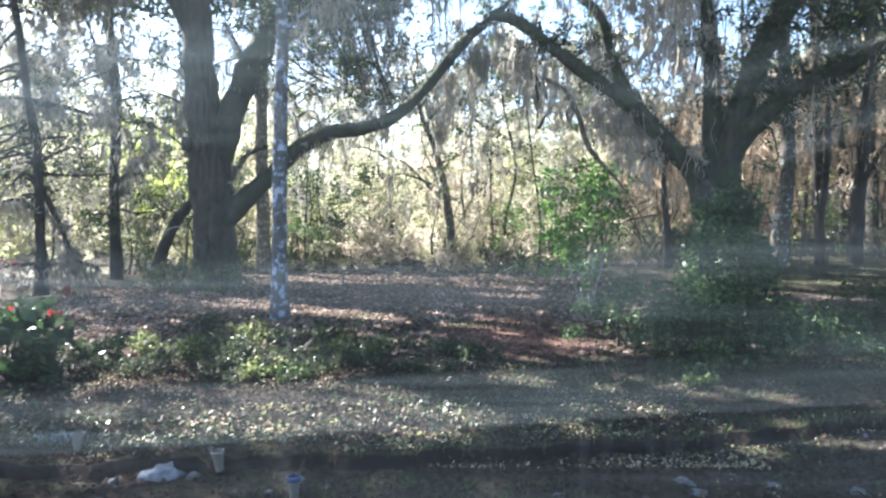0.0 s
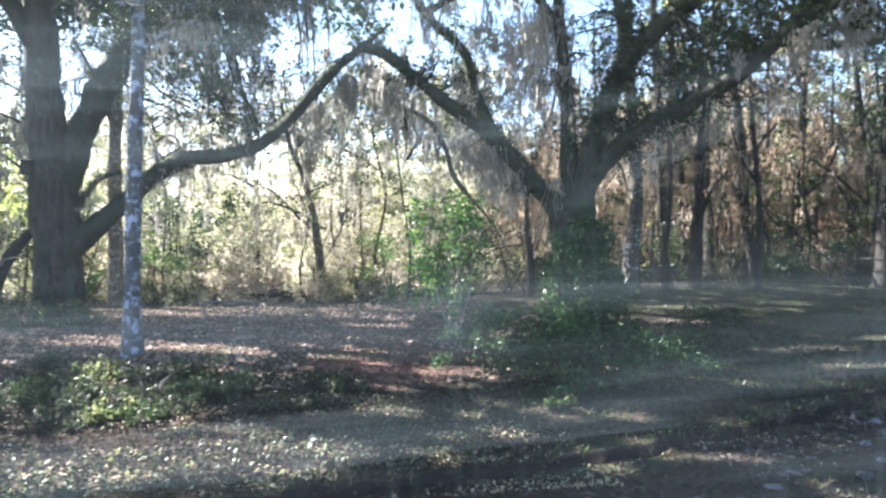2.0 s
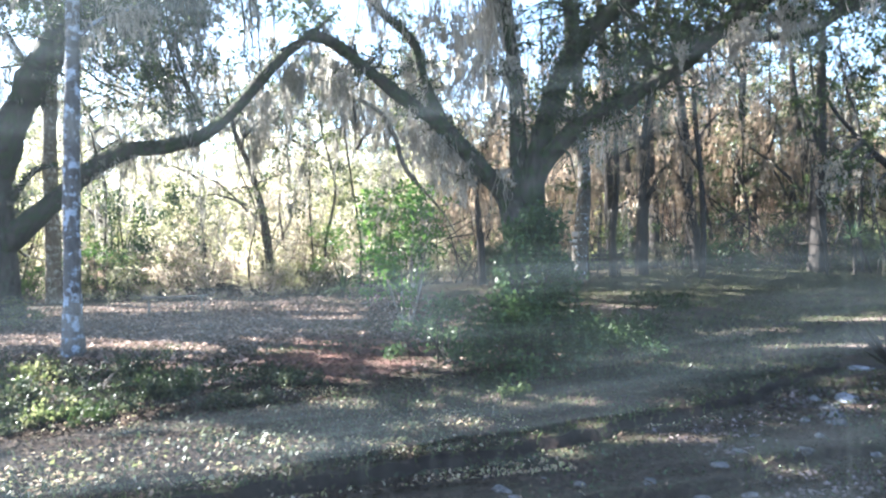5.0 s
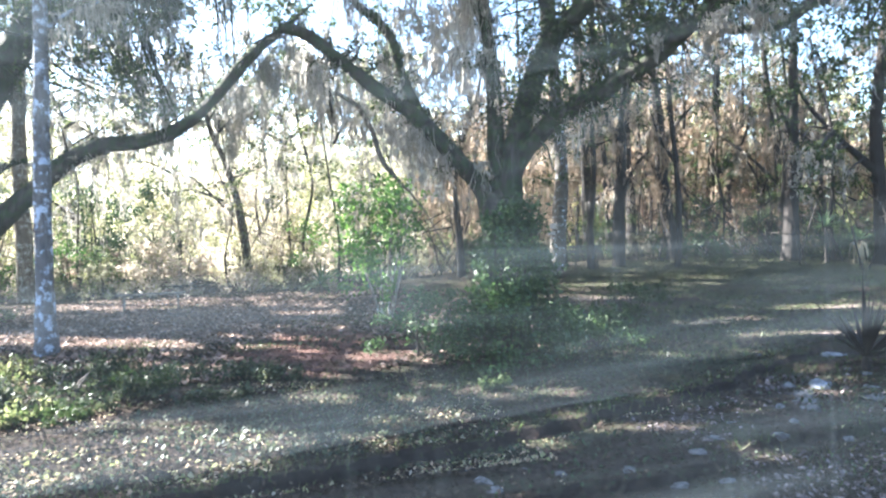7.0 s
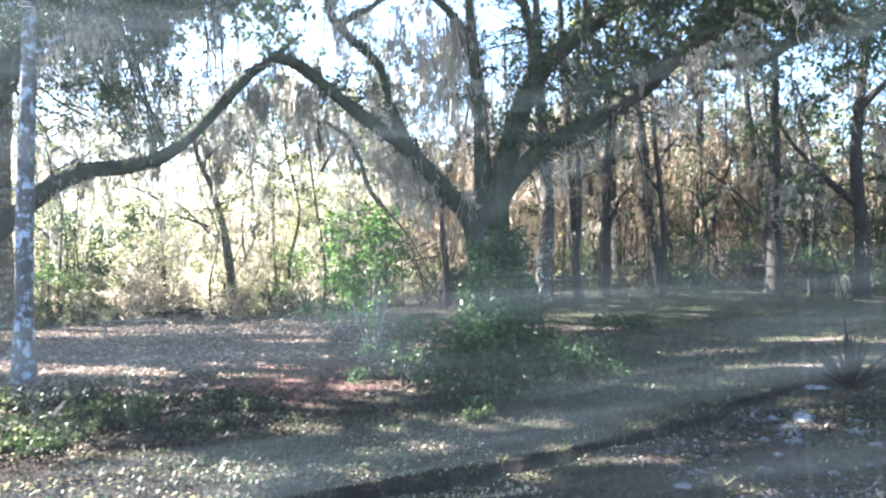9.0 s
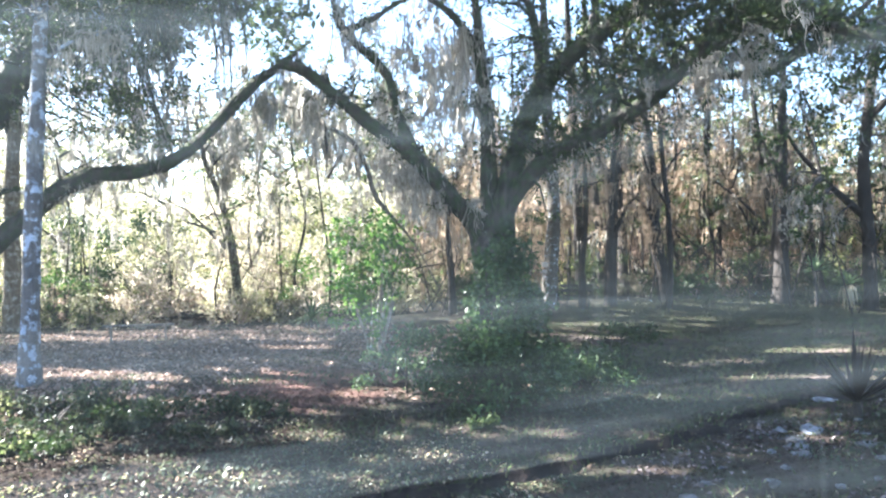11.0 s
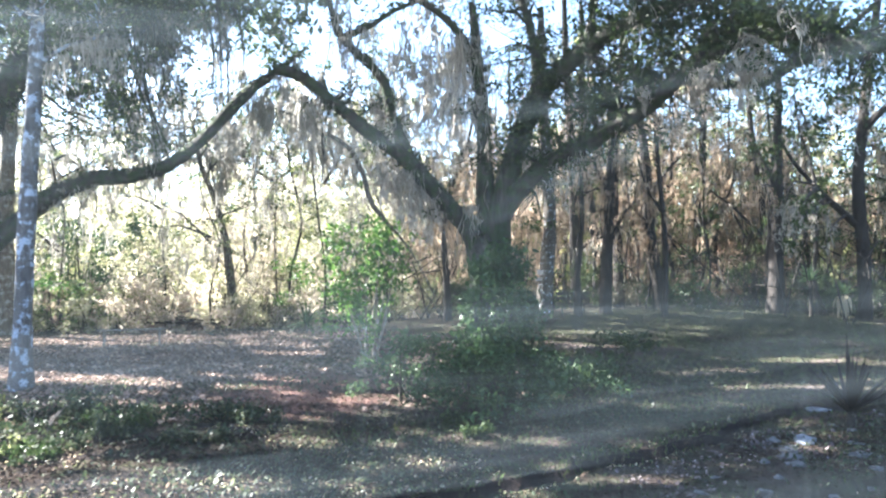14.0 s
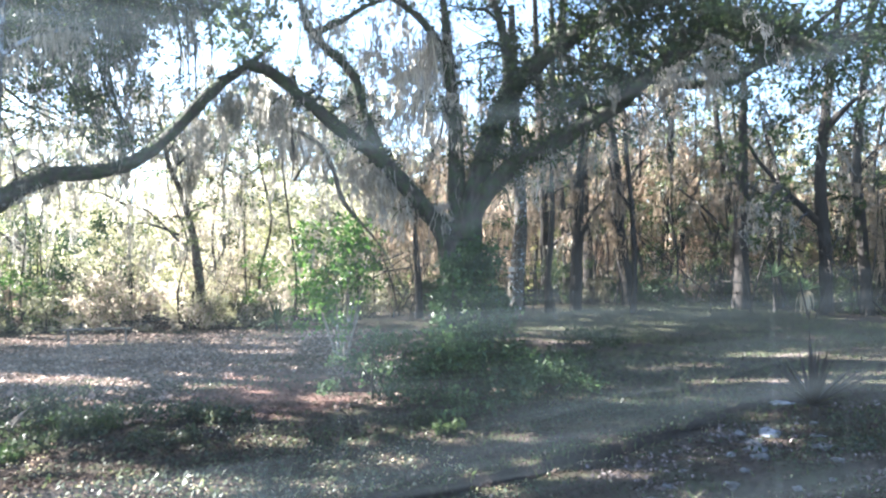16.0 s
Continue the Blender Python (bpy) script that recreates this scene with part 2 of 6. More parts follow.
def pane_material():
    m, nt, n, l, b = mat("smeared_glass")
    t = n.new("ShaderNodeBsdfTransparent")

    def add(x, y, op="ADD"):
        k = n.new("ShaderNodeMath")
        k.operation = op
        for s, v in zip(k.inputs, (x, y)):
            if isinstance(v, (int, float)):
                s.default_value = v
            else:
                l.new(v, s)
        return k.outputs[0]

    def tilted(angle, scale):
        g = n.new("ShaderNodeNewGeometry")
        q = n.new("ShaderNodeMapping")
        q.inputs["Rotation"].default_value = (0, radians(angle), 0)
        q.inputs["Scale"].default_value = scale
        l.new(g.outputs["Position"], q.inputs[0])
        return q.outputs[0]

    grey = lambda v: (v, v, v)
    wipes = ramp(n, l, noise_node(n, l, 1.0, 4, tilted(-5, (1.3, 1, 22)), 0.5), [(0.38, grey(0.007)), (0.52, grey(0.017)), (0.70, grey(0.046))])
    fine = ramp(n, l, noise_node(n, l, 1.0, 3, tilted(-3, (2.5, 1, 90)), 0.5), [(0.5, grey(0)), (0.75, grey(0.010))])
    drips = ramp(n, l, noise_node(n, l, 1.0, 3, tilted(1, (60, 1, 2.2)), 0.5), [(0.56, grey(0)), (0.8, grey(0.014))])
    broad = ramp(n, l, noise_node(n, l, 3.2, 2, tilted(0, (1, 1, 1.5))), [(0.3, grey(0.45)), (0.7, grey(1.25))])
    sep = n.new("ShaderNodeSeparateXYZ")
    g = n.new("ShaderNodeNewGeometry")
    l.new(g.outputs["Position"], sep.inputs[0])
    low = n.new("ShaderNodeMapRange")
    l.new(sep.outputs[2], low.inputs[0])
    low.inputs[1].default_value, low.inputs[2].default_value = 1.66, 1.72
    low.inputs[3].default_value, low.inputs[4].default_value = 0.55, 0.42
    f = add(add(add(wipes, fine), drips), broad, "MULTIPLY")
    side = n.new("ShaderNodeMapRange")
    l.new(sep.outputs[0], side.inputs[0])
    side.inputs[1].default_value, side.inputs[2].default_value = 0.40, 0.54
    side.inputs[3].default_value, side.inputs[4].default_value = 1.0, 0.85
    f = add(f, low.outputs[0], "MULTIPLY")
    f = add(f, side.outputs[0], "MULTIPLY")
    wob = noise_node(n, l, 1.0, 3, tilted(-4, (9, 1, 60)), 0.5)
    grain = ramp(n, l, noise_node(n, l, 1.0, 4, tilted(-6, (3, 1, 120)), 0.6), [(0.3, grey(0.35)), (0.7, grey(1.3))])

    def stroke(x0, z0, slope, x_lo, x_hi, thick, strength, down=False, edge=0.03):
        """A wiped streak of grime with one sharp edge, fading to the other side."""
        line = add(add(sep.outputs[0], -x0), slope, "MULTIPLY")
        u = add(add(add(sep.outputs[2], -z0), line, "SUBTRACT"), add(add(wob, -0.5), 0.014, "MULTIPLY"))
        u = add(add(u, (-0.5 if down else 0.5) / thick, "MULTIPLY"), 0.5)
        p = ramp(n, l, u, [(0.5 - edge * 0.3, grey(0)), (0.5 + edge, grey(1)), (1.0, grey(0))])
        for lo, hi in ((x_lo - 0.04, x_lo + 0.04), (x_hi + 0.04, x_hi - 0.04)):
            w = n.new("ShaderNodeMapRange")
            w.interpolation_type = "SMOOTHSTEP"
            l.new(sep.outputs[0], w.inputs[0])
            w.inputs[1].default_value, w.inputs[2].default_value = lo, hi
            p = add(p, w.outputs[0], "MULTIPLY")
        return add(add(p, strength, "MULTIPLY"), grain, "MULTIPLY")

    for args in ((0.15, 1.660, 0.03, 0.04, 0.42, 0.045, 0.8, True, 0.1), (0.15, 1.569, 0.085, 0.0, 0.60, 0.025, 0.7, True, 0.1)):
        clean = add(1.0, stroke(*args), "SUBTRACT")
        f = add(f, add(clean, 0.05, "MAXIMUM"), "MULTIPLY")
    for args in ((0.15, 1.663, 0.03, 0.06, 0.62, 0.05, 0.016, False, 0.12), (0.15, 1.572, 0.085, 0.02, 0.62, 0.035, 0.010, False, 0.1), (0.34, 1.615, 0.12, 0.22, 0.60, 0.03, 0.007),
                 (-0.30, 1.578, 0.05, -0.7, 0.06, 0.07, 0.019, True), (-0.30, 1.640, -0.02, -0.7, 0.14, 0.045, 0.024, False, 0.2), (-0.05, 1.545, 0.06, -0.45, 0.30, 0.03, 0.014),
                 (-0.10, 1.828, 0.20, -0.7, 0.10, 0.09, 0.031, False, 0.2), (-0.2, 1.70, 0.05, -0.7, 0.02, 0.16, 0.005, False, 0.3), (0.33, 1.80, 0.45, 0.2, 0.62, 0.03, 0.015, False, 0.1), (0.30, 1.845, 0.25, 0.1, 0.62, 0.02, 0.011, False, 0.1), (-0.2, 1.765, 0.1, -0.5, 0.2, 0.03, 0.010, False, 0.1)):
        f = add(f, stroke(*args))
    d = n.new("ShaderNodeBsdfTranslucent")
    d.inputs[0].default_value = (0.64, 0.83, 1.0, 1)
    s = n.new("ShaderNodeMixShader")
    l.new(f, s.inputs[0])
    l.new(t.outputs[0], s.inputs[1])
    l.new(d.outputs[0], s.inputs[2])
    gl = n.new("ShaderNodeBsdfGlossy")
    gl.inputs["Roughness"].default_value = 0.02
    s3 = n.new("ShaderNodeMixShader")
    s3.inputs[0].default_value = 0.03
    l.new(s.outputs[0], s3.inputs[1])
    l.new(gl.outputs[0], s3.inputs[2])
    l.new(s3.outputs[0], n["Material Output"].inputs[0])
    return m


PANE = pane_material()


# ---- mesh tools ----
def mesh_from(name, verts, faces, material):
    """A mesh from arrays: verts (n, 3), faces (m, k)."""
    me = bpy.data.meshes.new(name)
    verts = np.asarray(verts, np.float32)
    faces = np.asarray(faces, np.int32)
    k = faces.shape[1]
    me.vertices.add(len(verts))
    me.vertices.foreach_set("co", verts.ravel())
    me.loops.add(faces.size)
    me.loops.foreach_set("vertex_index", faces.ravel())
    me.polygons.add(len(faces))
    me.polygons.foreach_set("loop_start", np.arange(0, faces.size, k, dtype=np.int32))
    me.update(calc_edges=True)
    me.materials.append(material)
    return me


def part_mesh(name, me, parent, label="", kind=""):
    ob = new(name, me)
    ob.parent = parent
    return tagged(ob, label, kind=kind)


def part(name, bm, material, parent, label=""):
    me = bpy.data.meshes.new(name)
    bm.to_mesh(me)
    bm.free()
    me.materials.append(material)
    return part_mesh(name, me, parent, label)


def empty(name, x, y, z, label, category, group="", kind=""):
    ob = new(name)
    ob.location = (x, y, z)
    ob.empty_display_size = 0.2
    return tagged(ob, label, category, group, kind)


def gz(x, y):
    """Height of the ground, without its small unevenness."""
    r = np.hypot(x, y)
    swell = 0.62 * np.exp(-((x - 13.5) / 6) ** 2 - ((y - 23.5) / 4.5) ** 2) + 0.42 * np.exp(-((x - 20) / 4) ** 2 - ((y - 22) / 5) ** 2)
    return np.clip(r - 8.0, 0, 32) * 0.02 + swell


def smooth(a):
    for p in a:
        p.use_smooth = True


def spline(pts, step=0.25):
    """Catmull-Rom through rows of x, y, z, r."""
    p = np.array(pts, float)
    p = np.vstack([2 * p[0] - p[1], p, 2 * p[-1] - p[-2]])
    p[:, 3] = np.maximum(p[:, 3], 0.004)
    out = []
    for k in range(1, len(p) - 2):
        a, b, c, d = p[k - 1:k + 3]
        n = max(2, int(np.linalg.norm(c[:3] - b[:3]) / step))
        for t in np.arange(n) / n:
            out.append(0.5 * (2 * b + (c - a) * t + (2 * a - 5 * b + 4 * c - d) * t * t + (3 * b - a - 3 * c + d) * t ** 3))
    out.append(p[-2])
    return np.array(out)


def tube(pts, seg=10, rough=0.12, flare=0.0, step=0.25, rng=None, origin=(0, 0, 0)):
    """Swept, uneven branch or trunk; returns verts and quads about origin."""
    q = spline(pts, step) if step else np.array(pts, float)
    n = len(q)
    d = np.gradient(q[:, :3], axis=0)
    d /= np.linalg.norm(d, axis=1)[:, None] + 1e-9
    ref = np.where(np.abs(d[:, 2:3]) > 0.9, [[1.0, 0, 0]], [[0, 0, 1.0]])
    u = np.cross(d, ref)
    u /= np.linalg.norm(u, axis=1)[:, None]
    for k in range(1, n):
        w = u[k - 1] - d[k] * np.dot(u[k - 1], d[k])
        u[k] = w / (np.linalg.norm(w) + 1e-9)
    v = np.cross(d, u)
    a = np.linspace(0, 2 * np.pi, seg, endpoint=False)
    rr = np.ones((n, seg))
    if rough:
        rng = rng or np.random.default_rng(1)
        lump = rng.normal(0, rough, (n, seg))
        rr += (lump + np.roll(lump, 1, 0) + np.roll(lump, 1, 1)) / 2
        rr += rough * np.sin(a * 3 + rng.uniform(0, 6))[None]
    r = np.maximum(q[:, 3], 0.003)[:, None] * rr
    if flare:
        h = np.linspace(0, 1, n)
        r = r * (1 + flare * np.exp(-h * n * step / 0.5))[:, None]
    c = q[:, None, :3] + r[..., None] * (np.cos(a)[None, :, None] * u[:, None] + np.sin(a)[None, :, None] * v[:, None])
    verts = np.vstack([c.reshape(-1, 3), q[-1:, :3]]) - np.array(origin)
    i = np.arange(n - 1)[:, None] * seg
    j = np.arange(seg)[None]
    j2 = (j + 1) % seg
    faces = np.stack([i + j, i + j2, i + seg + j2, i + seg + j], -1).reshape(-1, 4)
    e = (n - 1) * seg
    cap = np.stack([e + j[0], e + j2[0], np.full(seg, n * seg), np.full(seg, n * seg)], -1)
    return verts, faces, cap, q


def tubes_mesh(name, tubes, material):
    vs, fs, o = [], [], 0
    for v, f, cap, q in tubes:
        vs.append(v)
        fs.append(f + o)
        o += len(v)
    me = mesh_from(name, np.vstack(vs), np.vstack(fs), material)
    smooth(me.polygons)
    return me


def leaves_arrays(c, size, rng, aspect=0.5, up=0.5):
    """Kite-shaped leaves, a little folded, at the points c (n, 3)."""
    n = len(c)
    d = rng.normal(size=(n, 3))
    d[:, 2] -= 0.3
    d /= np.linalg.norm(d, axis=1)[:, None]
    w = rng.normal(size=(n, 3))
    w[:, 2] *= 1 - up
    w = np.cross(d, np.cross(w, d))
    w /= np.linalg.norm(w, axis=1)[:, None] + 1e-9
    s = size * rng.uniform(0.6, 1.4, (n, 1))
    a = c - d * s * 0.5
    b = c + d * s * 0.5
    nn = np.cross(d, w)
    e = c - d * s * 0.08 + w * s * aspect * 0.5 + nn * s * 0.08
    f = c - d * s * 0.08 - w * s * aspect * 0.5 + nn * s * 0.08
    verts = np.stack([a, e, b, f], 1).reshape(-1, 3)
    faces = np.arange(4 * n).reshape(n, 4)
    return verts, faces


def clump_points(clumps, per, rng, flat=0.6):
    """Leaf places: clumps (x, y, z, r), each broken into small tufts."""
    out = []
    for x, y, z, r in clumps:
        k = max(4, int(per * r * r / 12))
        t = rng.normal(size=(k, 3))
        t *= (rng.uniform(0.15, 1, (k, 1)) ** 0.5) / np.linalg.norm(t, axis=1)[:, None]
        t = t * [r, r, r * flat] + [x, y, z]
        m = 12
        p = np.repeat(t, m, 0) + rng.normal(0, 0.16 * r ** 0.5, (k * m, 3)) * [1, 1, 0.7]
        out.append(p)
    return np.vstack(out)


# openings left in the leaves overhead: places on the ground (x, y, radius) that the sun reaches
def patch_line(x0, y0, x1, y1, n, r):
    return [(x0 + (x1 - x0) * k / (n - 1), y0 + (y1 - y0) * k / (n - 1), r) for k in range(n)]


CLEAR = [(1.6, -0.7, 0.8), (-7.5, 9.5, 0.5), (-6, 9.3, 0.4), (3.9, 14.1, 0.55), (4.5, 13.6, 0.6), (5.1, 13.2, 0.6), (5.7, 12.7, 0.5), (2.7, 9.6, 0.3), (4.4, 8.5, 0.3), (5.4, 9.0, 0.25), (5.0, 8.7, 0.22), (5.7, 8.3, 0.25), (5.2, 8.2, 0.2), (-4.2, 7.2, 0.4), (6.0, 9.8, 0.25), (-2.0, 7.3, 0.4), (-1.6, 6.6, 0.45), (-1.2, 7.0, 0.3), (-0.9, 6.2, 0.4),
         (-0.5, 6.7, 0.35), (-0.2, 6.1, 0.35), (0.2, 6.5, 0.35), (0.9, 8.0, 0.3), (2.9, 7.5, 0.3), (3.5, 7.2, 0.22), (4.05, 4.85, 0.15), (4.6, 9.9, 0.4), (1.9, 10.2, 0.25)]
CLEAR += [(*q, r) for q, r in (((-3.41, 9.06), 0.25), ((-3.95, 9.86), 0.25), ((-2.76, 9.28), 0.2), ((-4.13, 9.43), 0.3), ((-2.29, 9.10), 0.25), ((-5.11, 9.72), 0.3), ((-4.83, 9.73), 0.25), ((-5.38, 9.71), 0.25))]
CLEAR += patch_line(9.6, 8.6, 10.8, 8.0, 5, 0.24)
CLEAR += patch_line(-4.6, 14.8, 0.2, 12.5, 10, 0.33) + patch_line(-1.4, 11.1, -0.7, 10.8, 3, 0.28) + patch_line(-5.3, 22.6, -1.9, 20.6, 8, 0.36) + patch_line(1.1, 17.5, 2.2, 16.9, 4, 0.28)
CLEAR += patch_line(8.3, 17.1, 9.6, 16.4, 5, 0.28) + patch_line(11.2, 11.9, 12.4, 11.2, 5, 0.26) + patch_line(12.0, 10.1, 13.2, 9.5, 5, 0.26) + patch_line(8.1, 11.5, 9.5, 10.9, 5, 0.3)
CLEAR += patch_line(8.0, 9.35, 9.2, 8.8, 5, 0.22) + patch_line(3.1, 6.05, 3.9, 5.7, 4, 0.17) + patch_line(0.3, 12.3, 2.0, 11.4, 4, 0.3)

CLEAR += patch_line(10.4, 9.3, 12.2, 8.4, 6, 0.24) + patch_line(11.2, 10.8, 13.2, 9.9, 6, 0.24)
CLEAR += [(-14.6, 25.8, 1.3), (-13.4, 23.8, 1.2), (-12.4, 22.0, 0.9), (-15.5, 28.0, 1.3)]
CLEAR += patch_line(-4.8, 16.0, -0.2, 13.7, 10, 0.4) + patch_line(-2.0, 13.2, 0.6, 12.0, 6, 0.3) + patch_line(-7.6, 22.4, -5.0, 21.6, 6, 0.4)
CLEAR += [(*q, r) for q, r in (((-2.12, 8.23), 0.45), ((-1.67, 8.42), 0.4), ((-2.61, 9.67), 0.4), ((-0.53, 7.18), 0.3), ((0.04, 6.32), 0.3))]
CLEAR += patch_line(17.7, 25.9, 22.0, 24.2, 8, 0.45) + patch_line(22.0, 24.2, 20.5, 18.6, 7, 0.4) + patch_line(2.5, 7.56, 3.55, 7.18, 6, 0.13)
CLEAR += patch_line(11.7, 12.1, 12.7, 10.7, 5, 0.32)
RIM = [(14.6, 22.6), (16.0, 21.7), (17.4, 20.6), (18.7, 19.5), (19.8, 18.3), (20.7, 17.1)]  # crest of the lawn
CLEAR += [q for a, b in zip(RIM, RIM[1:]) for q in patch_line(*a, *b, 4, 0.5)] + [(19.6, 18.8, 0.7), (20.1, 18.0, 0.6)]
CLEAR += [(16.2, 24.0, 1.3), (18.0, 22.6, 1.3), (19.8, 22.0, 1.3)]
CLEAR += [(21.5, 20.2, 1.3), (18.8, 22.4, 1.2), (22.8, 18.0, 1.3), (23.8, 16.2, 1.3), (20.4, 22.0, 1.3), (24.5, 20.5, 1.4), (22.5, 23.0, 1.4)] + [(6.3, 6.2, 0.15)]
CLEAR += [(4.4, 13.8, 0.9), (4.9, 13.2, 0.6), (2.8, 9.8, 0.45), (2.3, 10.3, 0.4)]
CLEAR += patch_line(8.2, 16.85, 9.5, 16.0, 6, 0.36) + patch_line(-4.8, 21.8, -1.5, 20.9, 8, 0.4) + patch_line(-3.6, 14.6, 0.1, 12.7, 9, 0.45) + patch_line(-1.5, 11.1, -0.5, 10.6, 4, 0.3)
STRIPS = [(8.3, 16.8), (8.9, 16.4), (9.5, 16.0), (-4.6, 21.7), (-3.1, 21.2), (-1.7, 20.9), (-3.2, 14.3), (-2.1, 13.5), (-0.6, 13.0), (11.4, 11.8), (13.1, 11.1), (8.2, 10.0), (10.2, 8.7), *RIM]
CLEAR += [(-2.4, 6.5, 0.28), (-1.4, 5.85, 0.25), (-1.0, 6.4, 0.28), (-2.1, 5.85, 0.28)]
rc = np.random.default_rng(77)
CLEAR += [(rc.uniform(-6, 3), 5.6 + 10 * rc.uniform() ** 1.2, rc.uniform(0.08, 0.24)) for _ in range(85)]


def open_sky(p):
    """True for the points that do not stand between the sun and a clear place."""
    d = np.array([math.sin(sa) * math.cos(se), math.cos(sa) * math.cos(se), math.sin(se)])
    keep = np.ones(len(p), bool)
    for x, y, r in CLEAR:
        w = p - [x, y, 0.02 * max(0, math.hypot(x, y) - 8)]
        off = np.linalg.norm(w - np.outer(w @ d, d), axis=1)
        keep &= off > r
    return keep


def shades(x, y, z0, z1, reach):
    """True where a crown over x, y stands between the sun and a bright strip."""
    for kx, ky in STRIPS:
        along_sun = (x - kx) * math.sin(sa) + (y - ky) * math.cos(sa)
        across = abs((x - kx) * math.cos(sa) - (y - ky) * math.sin(sa))
        if across < reach and z0 < along_sun * math.tan(se) < z1:
            return True
    return False


def moss_arrays(anchors, rng, length=(0.4, 1.8), width=0.02, strips=9, spread=0.09):
    """Hanging moss: ragged tapering strands below each anchor."""
    anchors = np.asarray(anchors)
    n = len(anchors) * strips
    top = np.repeat(anchors, strips, 0) + rng.normal(0, spread, (n, 3)) * [1, 1, 0.3]
    ln = np.repeat(rng.uniform(*length, len(anchors)), strips) * rng.uniform(0.12, 1, n) ** 1.3
    a = rng.uniform(0, np.pi, n)
    side = np.stack([np.cos(a), np.sin(a), 0 * a], 1)
    seg = 5
    sway = rng.normal(0, 0.02, (n, 3)) * [1, 1, 0]
    bend = np.zeros((n, 3))
    vs = []
    for k in range(seg + 1):
        h = k / seg
        w = width * (1 - 0.7 * h) * rng.uniform(0.15, 1.9, n)
        if k == 0:
            w = w * 0.4
        bend = bend + rng.normal(0, 0.045, (n, 3)) * [1, 1, 0.6] * (ln[:, None] * 0.6 + 0.4)
        mid = top + sway * k + bend - np.outer(ln * h, [0, 0, 1])
        vs.append(mid - side * w[:, None])
        vs.append(mid + side * w[:, None])
    v = np.stack(vs, 1)
    base = (np.arange(n) * (2 * seg + 2))[:, None]
    f = np.concatenate([np.stack([base[:, 0] + 2 * k, base[:, 0] + 2 * k + 1, base[:, 0] + 2 * k + 3, base[:, 0] + 2 * k + 2], 1)[:, None] for k in range(seg)], 1)
    return v.reshape(-1, 3), f.reshape(-1, 4)


def moss_fuzz(anchors, rng, length, per, size, spread):
    """Curly bits that thicken hanging moss into soft, uneven columns."""
    anchors = np.asarray(anchors)
    n = len(anchors) * per
    ln = np.repeat(rng.uniform(*length, len(anchors)) * rng.uniform(0.4, 1, len(anchors)), per)
    h = rng.uniform(0, 1, n) ** 1.4
    wob = np.repeat(rng.normal(0, 0.12, (len(anchors), 2)), per, 0)
    c = np.repeat(anchors, per, 0) - np.outer(ln * h, [0, 0, 1])
    c[:, :2] += rng.normal(0, 1, (n, 2)) * (spread * (1.1 - 0.7 * h))[:, None] + wob * np.sin(h * 5)[:, None]
    d = rng.normal(size=(n, 3)) * [0.3, 0.3, 1.2]
    d /= np.linalg.norm(d, axis=1)[:, None]
    w = np.cross(d, rng.normal(size=(n, 3)))
    w /= np.linalg.norm(w, axis=1)[:, None] + 1e-9
    s = size * rng.uniform(0.7, 2.4, (n, 1))
    v = np.stack([c - d * s / 2, c + w * s * 0.11, c + d * s / 2, c - w * s * 0.11], 1).reshape(-1, 3)
    return v, np.arange(4 * n).reshape(n, 4)


